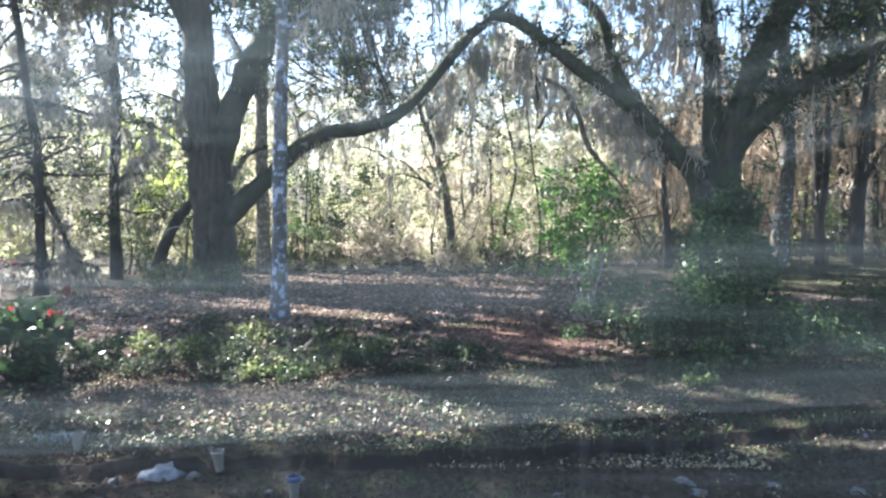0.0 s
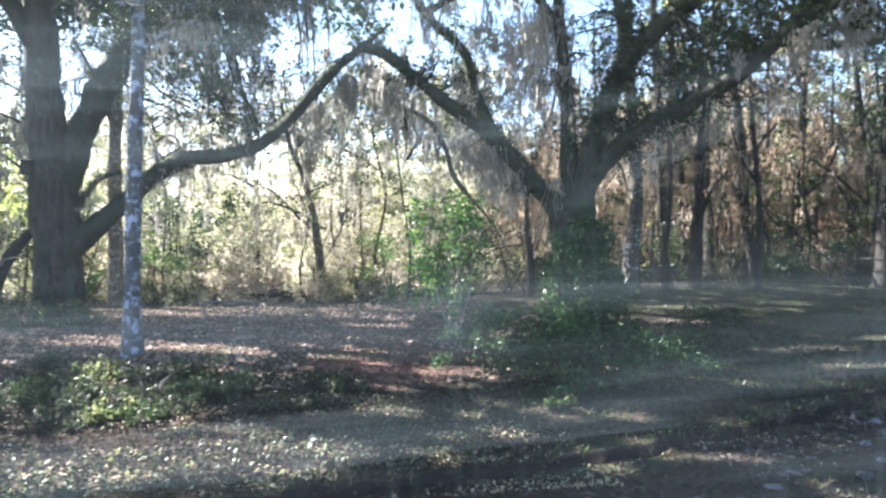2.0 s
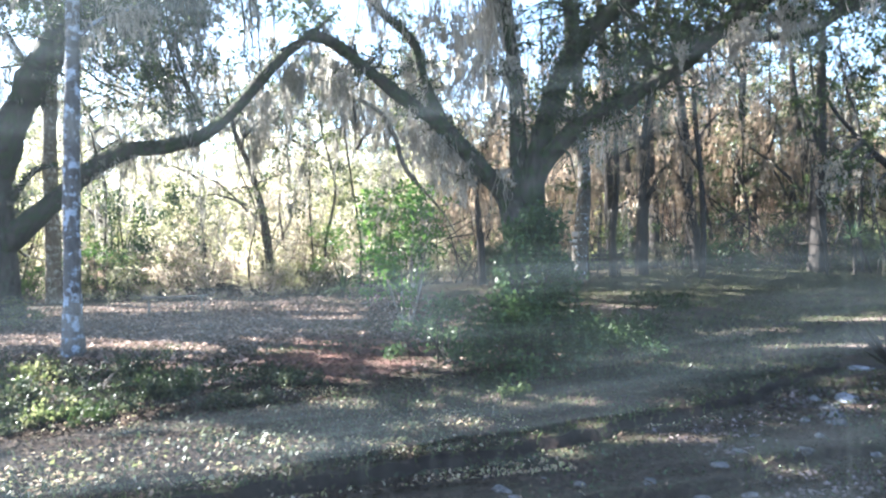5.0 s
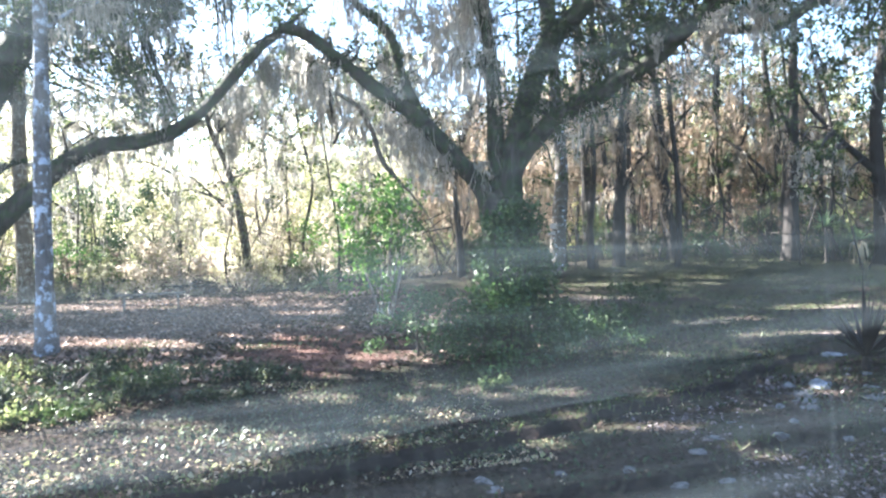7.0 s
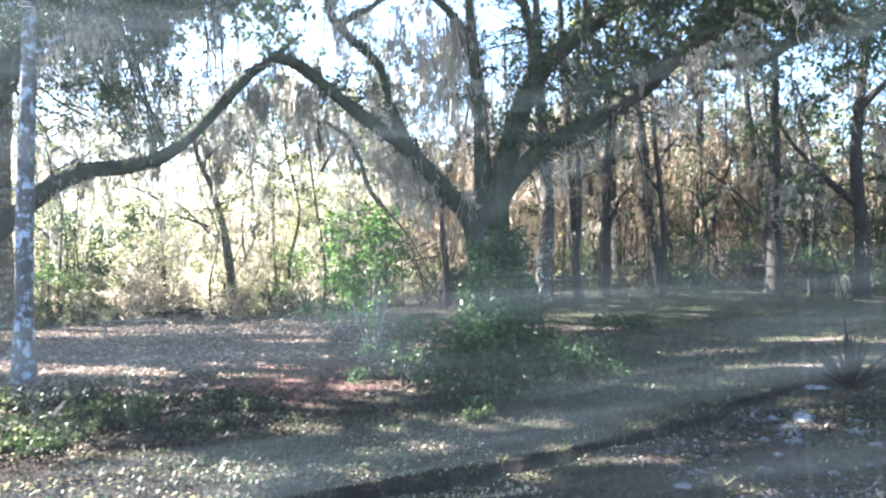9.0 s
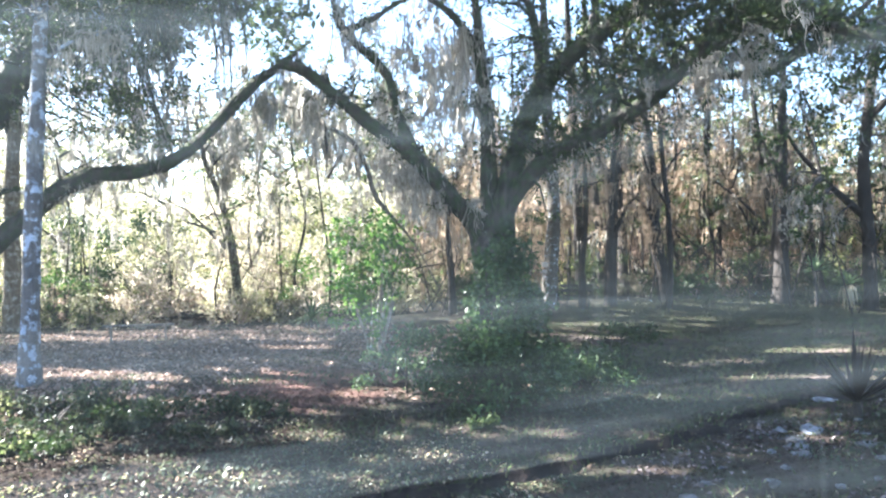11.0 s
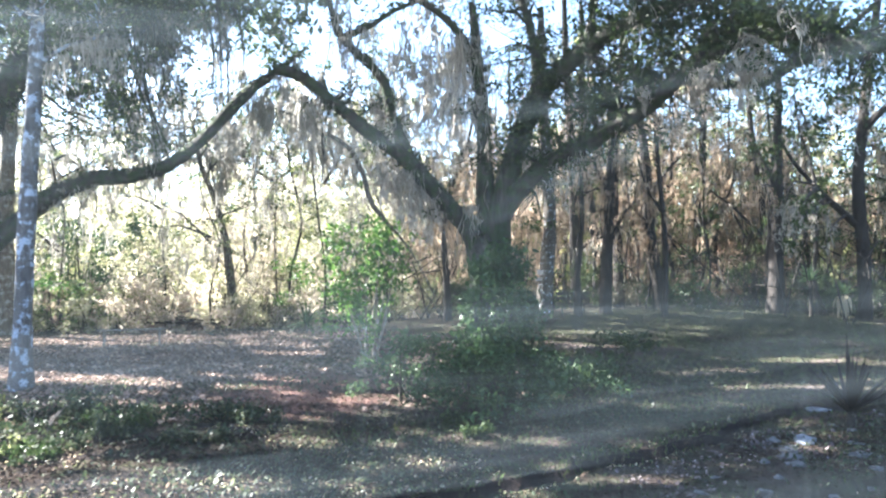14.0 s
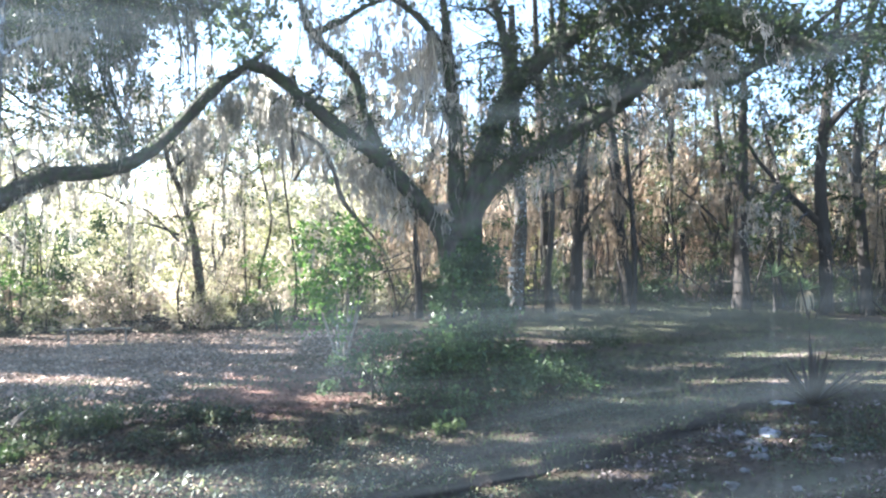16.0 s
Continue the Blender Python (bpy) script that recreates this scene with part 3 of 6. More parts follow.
def tree(name, label, category, trunk, limbs, bark_t, bark_l, clumps=(), leaf_m=None, per=120, leaf_size=0.09,
         moss=0, moss_len=(0.4, 1.8), moss_m=None, seed=1, flare=0.35, twigs=True, group="", moss_from=0.25, base=None, seg=12, moss_w=0.014, moss_strips=12, slim=0.76, shade_canopy=(), moss_crown=None, curtains=(), fern=0, columns=14, bare=0):
    rng = np.random.default_rng(seed)
    x, y, z = base or trunk[0][:3]
    root = empty(name, x, y, z, label, category, group)
    o = (x, y, z)
    t = tube(trunk, seg, 0.06, flare, 0.25 if seg > 8 else 0.6, rng, o)
    part_mesh("trunk", tubes_mesh("trunk", [t], bark_t), root)
    lines = [t[3]]
    for li in limbs:
        q = tube([(*p[:3], p[3] * (slim if k else 1.15)) for k, p in enumerate(li)], 9 if seg > 8 else 5, 0.10, 0, 0.2 if seg > 8 else 0.5, rng, o)
        part_mesh("limb", tubes_mesh("limb", [q], bark_l), root)
        lines.append(q[3])
    pts = np.vstack(lines[:1] + lines[1 + bare:])
    if fern:
        q = np.vstack(lines[1:])
        q = q[rng.integers(0, len(q), fern)]
        a = rng.normal(np.pi / 2, 0.9, fern)
        side = np.stack([np.cos(a), 0.6 * np.cos(a) * rng.choice([-1, 1], fern), np.sin(a)], 1)
        p = q[:, :3] + side * q[:, 3:4] * rng.uniform(0.85, 1.25, (fern, 1)) + rng.normal(0, 0.03, (fern, 3)) - np.array(o)
        v, f = leaves_arrays(p, 0.075, rng)
        part_mesh("fern", mesh_from("fern", v, f, LEAF_OAK), root, "small ferns growing along the limbs", "stuff")
    if len(clumps):
        clumps = np.array(clumps, float)
        if twigs:
            tw = []
            for c in clumps[open_sky(clumps[:, :3])] if not base else clumps:
                far = np.linalg.norm(pts[:, :3] - c[:3], axis=1)
                s = pts[np.argmin(far + np.where(pts[:, 2] < c[2] - 0.6, 9.0, 0.0))]
                if np.linalg.norm(s[:3] - c[:3]) > 2.6:
                    s = pts[np.argmin(far)]
                if np.linalg.norm(s[:3] - c[:3]) > 1.5 and s[2] < c[2]:
                    continue
                mid = (s[:3] + c[:3]) / 2 + rng.normal(0, 0.15, 3) + [0, 0, 0.15]
                r = min(0.05, s[3] * 0.6)
                tw.append(tube([(*s[:3], r), (*mid, r * 0.6), (*c[:3], 0.012)], 5, 0.05, 0, 0.4, rng, o))
                for _ in range(3):
                    e = c[:3] + rng.normal(0, 0.6, 3) * c[3]
                    tw.append(tube([(*mid, 0.014), (*((mid + e) / 2 + rng.normal(0, 0.1, 3)), 0.01), (*e, 0.005)], 4, 0, 0, 0.5, rng, o))
            part_mesh("twigs", tubes_mesh("twigs", tw, bark_l), root, kind="stuff")
        p = clump_points(clumps, per, rng)
        p = (p if base else p[open_sky(p)]) - np.array(o)
        v, f = leaves_arrays(p, leaf_size, rng)
        part_mesh("crown", mesh_from("crown", v, f, leaf_m), root, kind="stuff")
    # Coarse leaves overhead, out of view, added to shade the ground.
    if len(shade_canopy):
        p = clump_points(shade_canopy, 110, rng)
        v, f = leaves_arrays(p[open_sky(p)] - np.array(o), 0.26, rng)
        part_mesh("shade_crown", mesh_from("shade_crown", v, f, leaf_m), root, kind="stuff")
    if moss:
        cand = np.vstack([q[int(len(q) * moss_from):] for q in lines[1:]] or [lines[0][len(lines[0]) // 2:]])
        a = cand[rng.integers(0, len(cand), moss)]
        a = a[:, :3] - [0, 0, 1] * a[:, 3:4] * 0.7 + rng.normal(0, 0.1, (moss, 3)) * [1, 1, 0]
        if len(clumps):
            k = clumps[rng.integers(0, len(clumps), moss // 2 if moss_crown is None else moss_crown)]
            b = k[:, :3] + rng.normal(0, 0.5, (len(k), 3)) * k[:, 3:4]
            a = np.vstack([a, b])
        if not base:
            a = a[open_sky(a) & open_sky(a - [0, 0, 0.5])]
        v, f = moss_arrays(a - np.array(o), rng, moss_len, moss_w, max(3, moss_strips // 2))
        v2, f2 = moss_fuzz(a - np.array(o), rng, moss_len, columns, 0.16 if seg <= 8 and columns < 20 else 0.10, 0.07)
        f = np.vstack([f, f2 + len(v)])
        v = np.vstack([v, v2])
        for p0, p1, cn, l0, l1 in curtains:
            cn = int(cn * 1.6)
            t = rng.uniform(0, 1, (cn, 1))
            q = np.array(p0) * (1 - t) + np.array(p1) * t + rng.normal(0, 0.3, (cn, 3)) * [1, 1.5, 0.4]
            q = q[open_sky(q) & open_sky(q - [0, 0, 0.4 * l1])] - np.array(o)
            for v2, f2 in (moss_arrays(q, rng, (l0, l1), 0.016, 10, 0.10), moss_fuzz(q, rng, (l0 * 1.3, l1 * 1.3), 95, 0.10, 0.06)):
                f = np.vstack([f, f2 + len(v)])
                v = np.vstack([v, v2])
        part_mesh("hanging_moss", mesh_from("hanging_moss", v, f, moss_m or MOSS), root, kind="stuff")
    return root


def along(pts, n, rng, spread=0.8, up=0.3, size=(0.5, 0.9), start=0.3):
    """Clumps scattered along a limb."""
    q = spline(pts, 0.2)
    q = q[int(len(q) * start):]
    k = q[rng.integers(0, len(q), n), :3] + rng.normal(0, spread, (n, 3)) + [0, 0, up]
    return [(*p, rng.uniform(*size)) for p in k]


def between(a, b, n, rng, size):
    """Clumps hanging in the sheet between two limbs."""
    a, b = spline(a, 0.2), spline(b, 0.2)
    out = []
    for _ in range(n):
        t, k = rng.uniform(0.42, 0.98), rng.uniform(0.2, 0.85)
        p = a[int(t * (len(a) - 1)), :3] * (1 - k) + b[int(t * (len(b) - 1)), :3] * k + rng.normal(0, 0.12, 3)
        out.append((*p, rng.uniform(*size)))
    return out


def box_clumps(x0, x1, y0, y1, z0, z1, n, rng, size=(0.6, 1.1)):
    return [(rng.uniform(x0, x1), rng.uniform(y0, y1), rng.uniform(z0, z1), rng.uniform(*size)) for _ in range(n)]


# ---- ground ----
def axis(fine0, fine1, step, far):
    a = list(np.arange(fine0, fine1, step))
    s = step
    lo, hi = [fine0], [fine1]
    while lo[-1] > -far:
        s *= 1.18
        lo.append(lo[-1] - s)
    s = step
    while hi[-1] < far:
        s *= 1.18
        hi.append(hi[-1] + s)
    return np.array(lo[::-1][:-1] + a + hi)


def bed_line(x):
    """Edge of the sunken stone bed, as y over x."""
    x = np.clip(x, -7, 9)
    return 5.36 + 0.15 * x + 0.0215 * x * x + 0.06 * np.sin(x * 2.1) + 0.04 * np.sin(x * 5.3 + 1) + 0.035 * np.sin(x * 13 + 2) + 0.012 * np.sin(x * 31)


def ledge_line(x):
    """Edge of the lower step inside the bed."""
    x = np.clip(x, 0, 9)
    return 4.2 + 0.15 * x + 0.05 * np.sin(x * 3.3) + 0.03 * np.sin(x * 8.1 + 1)


def relief(x, y):
    z = gz(x, y)
    near = np.exp(-((x ** 2 + y ** 2) / 40.0 ** 2))
    z = z + near * 0.03 * (np.sin(x * 1.7 + y * 0.6) * np.sin(y * 1.3 - 0.4 * x) + 0.6 * np.sin(x * 0.5 + 1) * np.sin(y * 0.7))
    d = np.clip((bed_line(x) - y) / 0.055, 0, 1)
    z = z - 0.10 * d * d * (3 - 2 * d) * np.clip((8.2 - x) / 1.0, 0, 1)
    d = np.clip((ledge_line(x) - y) / 0.06, 0, 1)
    return z - 0.07 * d * d * (3 - 2 * d) * np.clip((x - 1.0) / 0.8, 0, 1)


gx, gy = axis(-7, 11, 0.11, 700), axis(2.5, 12, 0.05, 700)
GX, GY = np.meshgrid(gx, gy, indexing="ij")
GY = GY + (bed_line(GX) - 5.3) * np.clip((GY - 2.5) / 2.0, 0, 1) * np.clip((11 - GY) / 5.0, 0, 1)
rg = np.random.default_rng(3)
GZ = relief(GX, GY) + rg.normal(0, 0.008, GX.shape)
nx, ny = GX.shape
idx = (np.arange(nx - 1)[:, None] * ny + np.arange(ny - 1)[None]).ravel()
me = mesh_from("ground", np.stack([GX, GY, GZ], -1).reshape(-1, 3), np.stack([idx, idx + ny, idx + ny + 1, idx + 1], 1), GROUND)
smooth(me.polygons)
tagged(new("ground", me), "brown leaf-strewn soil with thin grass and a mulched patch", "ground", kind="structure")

# ---- the house round the camera ----
def slab(name, x0, x1, y0, y1, z0, z1, m, parent=None, label="", category="", kind="structure"):
    bm = bmesh.new()
    bmesh.ops.create_cube(bm, size=1)
    for v in bm.verts:
        v.co = Vector(((x0 + x1) / 2 + v.co.x * (x1 - x0), (y0 + y1) / 2 + v.co.y * (y1 - y0), (z0 + z1) / 2 + v.co.z * (z1 - z0)))
    bmesh.ops.bevel(bm, geom=bm.edges[:], offset=0.004, segments=1, affect="EDGES")
    me = bpy.data.meshes.new(name)
    bm.to_mesh(me)
    bm.free()
    me.materials.append(m)
    ob = new(name, me)
    ob.parent = parent
    return tagged(ob, label, category, kind=kind)


slab("wall_north_1", -3, -0.9, 0.42, 0.56, -0.2, 3.0, WALL_PAINT, label="plain painted house wall beside the window", category="wall")
slab("wall_north_2", 1.3, 3, 0.42, 0.56, -0.2, 3.0, WALL_PAINT, label="plain painted house wall beside the window", category="wall")
slab("wall_north_3", -0.9, 1.3, 0.42, 0.56, -0.2, 0.95, WALL_PAINT, label="plain painted house wall below the window", category="wall")
slab("wall_north_4", -0.9, 1.3, 0.42, 0.56, 2.5, 3.0, WALL_PAINT, label="plain painted house wall above the window", category="wall")
slab("wall_west", -3.14, -3, -3, 0.56, -0.2, 3.0, WALL_PAINT, label="plain painted side wall of the room", category="wall")
slab("wall_east", 3, 3.14, -3, 0.56, -0.2, 3.0, WALL_PAINT, label="plain painted side wall of the room", category="wall")
slab("wall_south", -3.14, 3.14, -3.14, -3, -0.2, 3.0, WALL_PAINT, label="plain painted back wall of the room", category="wall")
slab("floor", -3, 3, -3, 0.42, 0.1, 0.25, WALL_PAINT, label="plain floor of the room", category="floor")
slab("ceiling", -3, 3, -3, 0.42, 2.75, 2.9, WHITE_PAINT, label="plain white ceiling of the room", category="ceiling")
# Unseen outer walls and roof, added to keep sky light off the near ground.
slab("wall_north_5", -10, -3.14, 0.42, 0.56, -0.2, 3.0, WALL_PAINT, label="plain outer house wall out of view, added to block sky light", category="wall")
slab("wall_north_6", 3.14, 10, 0.42, 0.56, -0.2, 3.0, WALL_PAINT, label="plain outer house wall out of view, added to block sky light", category="wall")
roof = slab("roof", -10.6, 10.6, -0.05, 5.2, 0, 0.14, WALL_PAINT, label="plain sloping house roof out of view, added to block sky light", category="roof")
roof.matrix_basis = Matrix.Translation((0, 0.86, 2.98)) @ Matrix.Rotation(radians(152), 4, "X")
win = empty("window_1", 0.2, 0.49, 0.95, "wide window with smeared and streaked glass", "window", kind="structure")
for nm, a in (("window_frame", (-0.9, -0.84, 0.45, 0.53, 0.95, 2.5)), ("window_frame", (1.24, 1.3, 0.45, 0.53, 0.95, 2.5)),
              ("window_frame", (-0.84, 1.24, 0.45, 0.53, 0.95, 1.02)), ("window_frame", (-0.84, 1.24, 0.45, 0.53, 2.43, 2.5))):
    w = slab(nm, *a, WHITE_PAINT, kind="")
    w.parent = win
    w.matrix_parent_inverse = Matrix.Translation((-0.2, -0.49, -0.95))
me = mesh_from("pane", [(-0.84, 0.49, 1.02), (1.24, 0.49, 1.02), (1.24, 0.49, 2.43), (-0.84, 0.49, 2.43)], [(0, 1, 2, 3)], PANE)
pane = new("pane", me)
pane.parent = win
pane.matrix_parent_inverse = Matrix.Translation((-0.2, -0.49, -0.95))
pane.visible_shadow = False

# ---- large trees ----
R = np.random.default_rng(11)
lowlimb = [(-6.11, 19.01, 2.23, 0.380), (-5.23, 18.96, 2.92, 0.342), (-4.41, 18.86, 3.70, 0.296), (-3.73, 18.60, 4.19, 0.267), (-3.03, 18.42, 4.48, 0.247), (-2.19, 18.24, 4.55, 0.236), (-1.34, 18.02, 4.78, 0.209), (-0.58, 17.86, 5.40, 0.200), (0.12, 17.67, 6.20, 0.190), (0.72, 17.46, 6.82, 0.173), (1.33, 17.32, 7.27, 0.11), (1.92, 17.06, 7.77, 0.04)]
forklimb = [(-6.35, 18.97, 3.78, 0.413), (-5.81, 19.14, 5.45, 0.495), (-5.02, 18.84, 6.78, 0.467), (-4.17, 18.54, 7.83, 0.408), (-2.76, 18.29, 8.57, 0.260), (-1.24, 17.96, 9.17, 0.193), (0.52, 17.49, 9.55, 0.116)]
lefthigh = [(-6.74, 18.83, 7.23, 0.297), (-7.64, 18.48, 8.64, 0.248), (-8.87, 17.93, 9.45, 0.165), (-9.98, 17.33, 9.75, 0.099)]
stub = [(-6.04, 19.07, 3.08, 0.116), (-5.69, 18.96, 3.54, 0.098), (-5.34, 18.86, 3.97, 0.081), (-4.86, 18.78, 4.11, 0.040)]
cl = (along(forklimb, 60, R, 0.9, 0.2, (0.4, 0.9)) + box_clumps(-5.0, 0.6, 15.5, 19, 4.9, 9.2, 60, R, (0.18, 0.42)) + along(lefthigh, 40, R, 0.9, 0.0, (0.4, 0.9)) + along(lowlimb[:8], 9, R, 0.5, 0.5, (0.25, 0.45), 0.5) + box_clumps(-4.6, -0.8, 15.5, 18.5, 5.6, 8.6, 40, R, (0.35, 0.65))
      + [(*c, R.uniform(0.35, 0.6)) for c in ((-3.82, 18.61, 6.92), (-3.24, 18.72, 6.74), (-2.70, 18.30, 7.22), (-2.09, 18.38, 7.03), (-1.65, 18.43, 6.66), (-1.80, 17.91, 7.47), (-1.05, 17.97, 7.22), (-0.61, 17.99, 7.71), (-3.61, 18.65, 7.51), (-2.51, 18.83, 6.55), (-2.99, 18.76, 6.07), (-4.03, 18.57, 6.07), (-1.32, 18.45, 6.27), (-3.53, 19.18, 5.92), (-2.84, 18.79, 6.30), (-2.23, 18.87, 5.86))])
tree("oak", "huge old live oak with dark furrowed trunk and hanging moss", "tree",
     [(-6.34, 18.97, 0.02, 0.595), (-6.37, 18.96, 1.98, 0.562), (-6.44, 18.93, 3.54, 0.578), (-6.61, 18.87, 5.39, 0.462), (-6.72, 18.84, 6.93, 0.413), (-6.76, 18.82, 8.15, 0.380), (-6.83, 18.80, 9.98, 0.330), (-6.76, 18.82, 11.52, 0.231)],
     [lowlimb, forklimb, lefthigh, stub], BARK_OAK, BARK_LIMB, cl, LEAF_CROWN, 640, 0.09, 110, (0.15, 0.7), seed=2, bare=1, moss_crown=180, fern=7000, shade_canopy=(box_clumps(-15, 3, 5, 26, 10, 13.5, 390, R, (0.8, 1.4)) + box_clumps(-10, 1, 8, 17, 10.4, 13, 130, R, (0.8, 1.3)) + box_clumps(-10.5, -5, 10.5, 15.5, 10.4, 13, 70, R, (0.8, 1.3))),
     curtains=[((-0.36, 18.00, 5.66), (1.66, 17.42, 7.18), 24, 0.5, 1.9), ((-2.11, 17.88, 8.26), (-0.93, 17.78, 8.08), 14, 0.8, 2.4), ((-3.25, 17.70, 7.91), (-0.34, 17.50, 8.55), 26, 0.5, 1.6), ((-10.21, 17.20, 7.88), (-7.38, 18.59, 8.22), 24, 0.4, 1.5)])

tree("slender_tree", "slender straight tree with pale lichen-covered bark", "tree",
     [(-3.16, 13.15, 0.07, 0.173), (-3.16, 13.15, 1.02, 0.145), (-3.14, 13.15, 2.98, 0.134), (-3.10, 13.16, 5.14, 0.123), (-3.07, 13.17, 6.86, 0.101), (-3.06, 13.17, 8.14, 0.067)],
     [[(-3.09, 13.16, 5.57, 0.044), (-2.62, 13.08, 5.97, 0.033), (-1.96, 13.00, 6.21, 0.021)]], BARK_LICHEN, BARK_LICHEN,
     box_clumps(-4.6, -1.5, 12.0, 14.3, 6.1, 8.0, 22, R, (0.35, 0.75)), LEAF_OAK, 600, 0.08, 30, (0.3, 1.0), seed=3, flare=0.25)

# right-hand oak
oakA = [(5.87, 14.88, 2.17, 0.330), (5.56, 15.00, 3.10, 0.370), (5.01, 14.98, 3.62, 0.300), (4.39, 14.97, 4.32, 0.271), (3.84, 15.02, 4.82, 0.243), (3.17, 15.07, 5.27, 0.216), (2.55, 15.09, 5.74, 0.202), (1.93, 15.08, 6.23, 0.20), (1.43, 15.03, 6.49, 0.19), (1.02, 14.96, 6.50, 0.15)]
oakB = [(5.90, 14.87, 2.41, 0.330), (5.86, 14.89, 3.51, 0.344), (5.85, 14.89, 4.98, 0.264), (5.78, 14.92, 6.08, 0.225), (5.69, 14.95, 7.31, 0.185), (5.60, 14.99, 8.55, 0.119)]
oakC = [(6.02, 14.82, 2.75, 0.33), (6.28, 14.72, 4.08, 0.40), (6.70, 14.53, 5.55, 0.365), (7.10, 14.12, 6.41, 0.339), (7.71, 13.33, 7.09, 0.292), (8.29, 12.50, 7.44, 0.260), (8.85, 11.48, 7.55, 0.204), (9.73, 10.06, 7.49, 0.127)]
oakD = [(5.93, 14.86, 2.45, 0.26), (6.31, 14.70, 3.60, 0.32), (6.81, 14.04, 4.39, 0.296), (7.53, 12.97, 4.90, 0.260), (8.12, 11.90, 5.34, 0.226), (8.53, 10.60, 5.99, 0.191), (8.88, 9.53, 6.13, 0.172), (9.09, 8.48, 5.77, 0.149), (9.21, 7.42, 5.21, 0.107)]
oakE = [(10.14, 13.65, 6.71, 0.084), (10.84, 13.09, 6.48, 0.140), (11.68, 12.35, 6.38, 0.168), (12.01, 11.75, 6.70, 0.180), (12.51, 10.76, 6.78, 0.191), (12.92, 9.44, 6.66, 0.198), (13.16, 8.19, 6.67, 0.192)]
oakG = [(5.76, 14.93, 6.82, 0.159), (5.13, 15.05, 7.96, 0.131), (4.05, 15.17, 8.63, 0.104), (2.82, 15.24, 8.78, 0.070), (1.70, 15.31, 8.75, 0.038)]
oakH = [(4.10, 15.38, 4.70, 0.20), (3.76, 15.47, 5.81, 0.184), (3.61, 15.51, 6.55, 0.171), (3.31, 15.57, 6.97, 0.158), (2.92, 15.65, 7.31, 0.145), (2.53, 15.72, 7.76, 0.118), (2.34, 15.75, 8.40, 0.092), (2.20, 15.77, 9.34, 0.053)]
oakI = [(2.62, 15.68, 7.62, 0.085), (3.33, 15.47, 7.97, 0.085), (3.75, 15.37, 8.28, 0.078), (4.39, 15.20, 8.56, 0.062), (5.03, 15.00, 8.90, 0.039)]
oakJ = [(7.71, 13.28, 6.95, 0.152), (7.78, 13.21, 7.64, 0.15), (7.84, 13.17, 8.15, 0.136), (7.94, 13.11, 8.91, 0.10)]
oakF = [(7.02, 14.26, 6.52, 0.158), (6.86, 14.34, 7.67, 0.144), (6.63, 14.45, 8.64, 0.118), (6.40, 14.56, 9.62, 0.079)]
snag = [(4.63, 14.90, 1.55, 0.018), (3.97, 14.78, 2.65, 0.022), (3.15, 14.66, 3.55, 0.057), (2.90, 14.62, 4.26, 0.052), (2.59, 14.57, 4.79, 0.051), (2.13, 14.55, 5.06, 0.040)]
R = np.random.default_rng(12)
cl = (along(oakC, 44, R, 0.8, 0.0, (0.4, 0.9)) + along(oakC, 30, R, 0.55, 0.5, (0.25, 0.5), 0.35) + along(oakJ, 12, R, 0.5, 0.0, (0.25, 0.5)) + along(oakD, 66, R, 0.6, 0.35, (0.3, 0.75), 0.2) + [(*c, R.uniform(0.4, 0.7)) for c in ((7.73, 14.01, 7.66), (8.19, 13.75, 7.89), (8.34, 13.06, 6.75), (8.57, 12.31, 6.78), (8.85, 12.11, 6.26), (8.17, 13.06, 5.57), (9.38, 11.70, 5.34), (9.82, 11.34, 5.64), (10.40, 10.81, 6.49), (11.31, 11.32, 5.77), (11.77, 10.84, 6.17), (7.91, 14.48, 4.11))] + between(oakC, oakD, 90, R, (0.25, 0.5)) + along(oakB, 4, R, 0.8, 0.2) + along(oakA[:8], 12, R, 0.5, 0.2, (0.3, 0.55), 0.3)
      + along(oakE, 50, R, 0.7, 0.2, (0.3, 0.8)) + along(oakF, 14, R, 0.5, 0.2, (0.3, 0.6)))
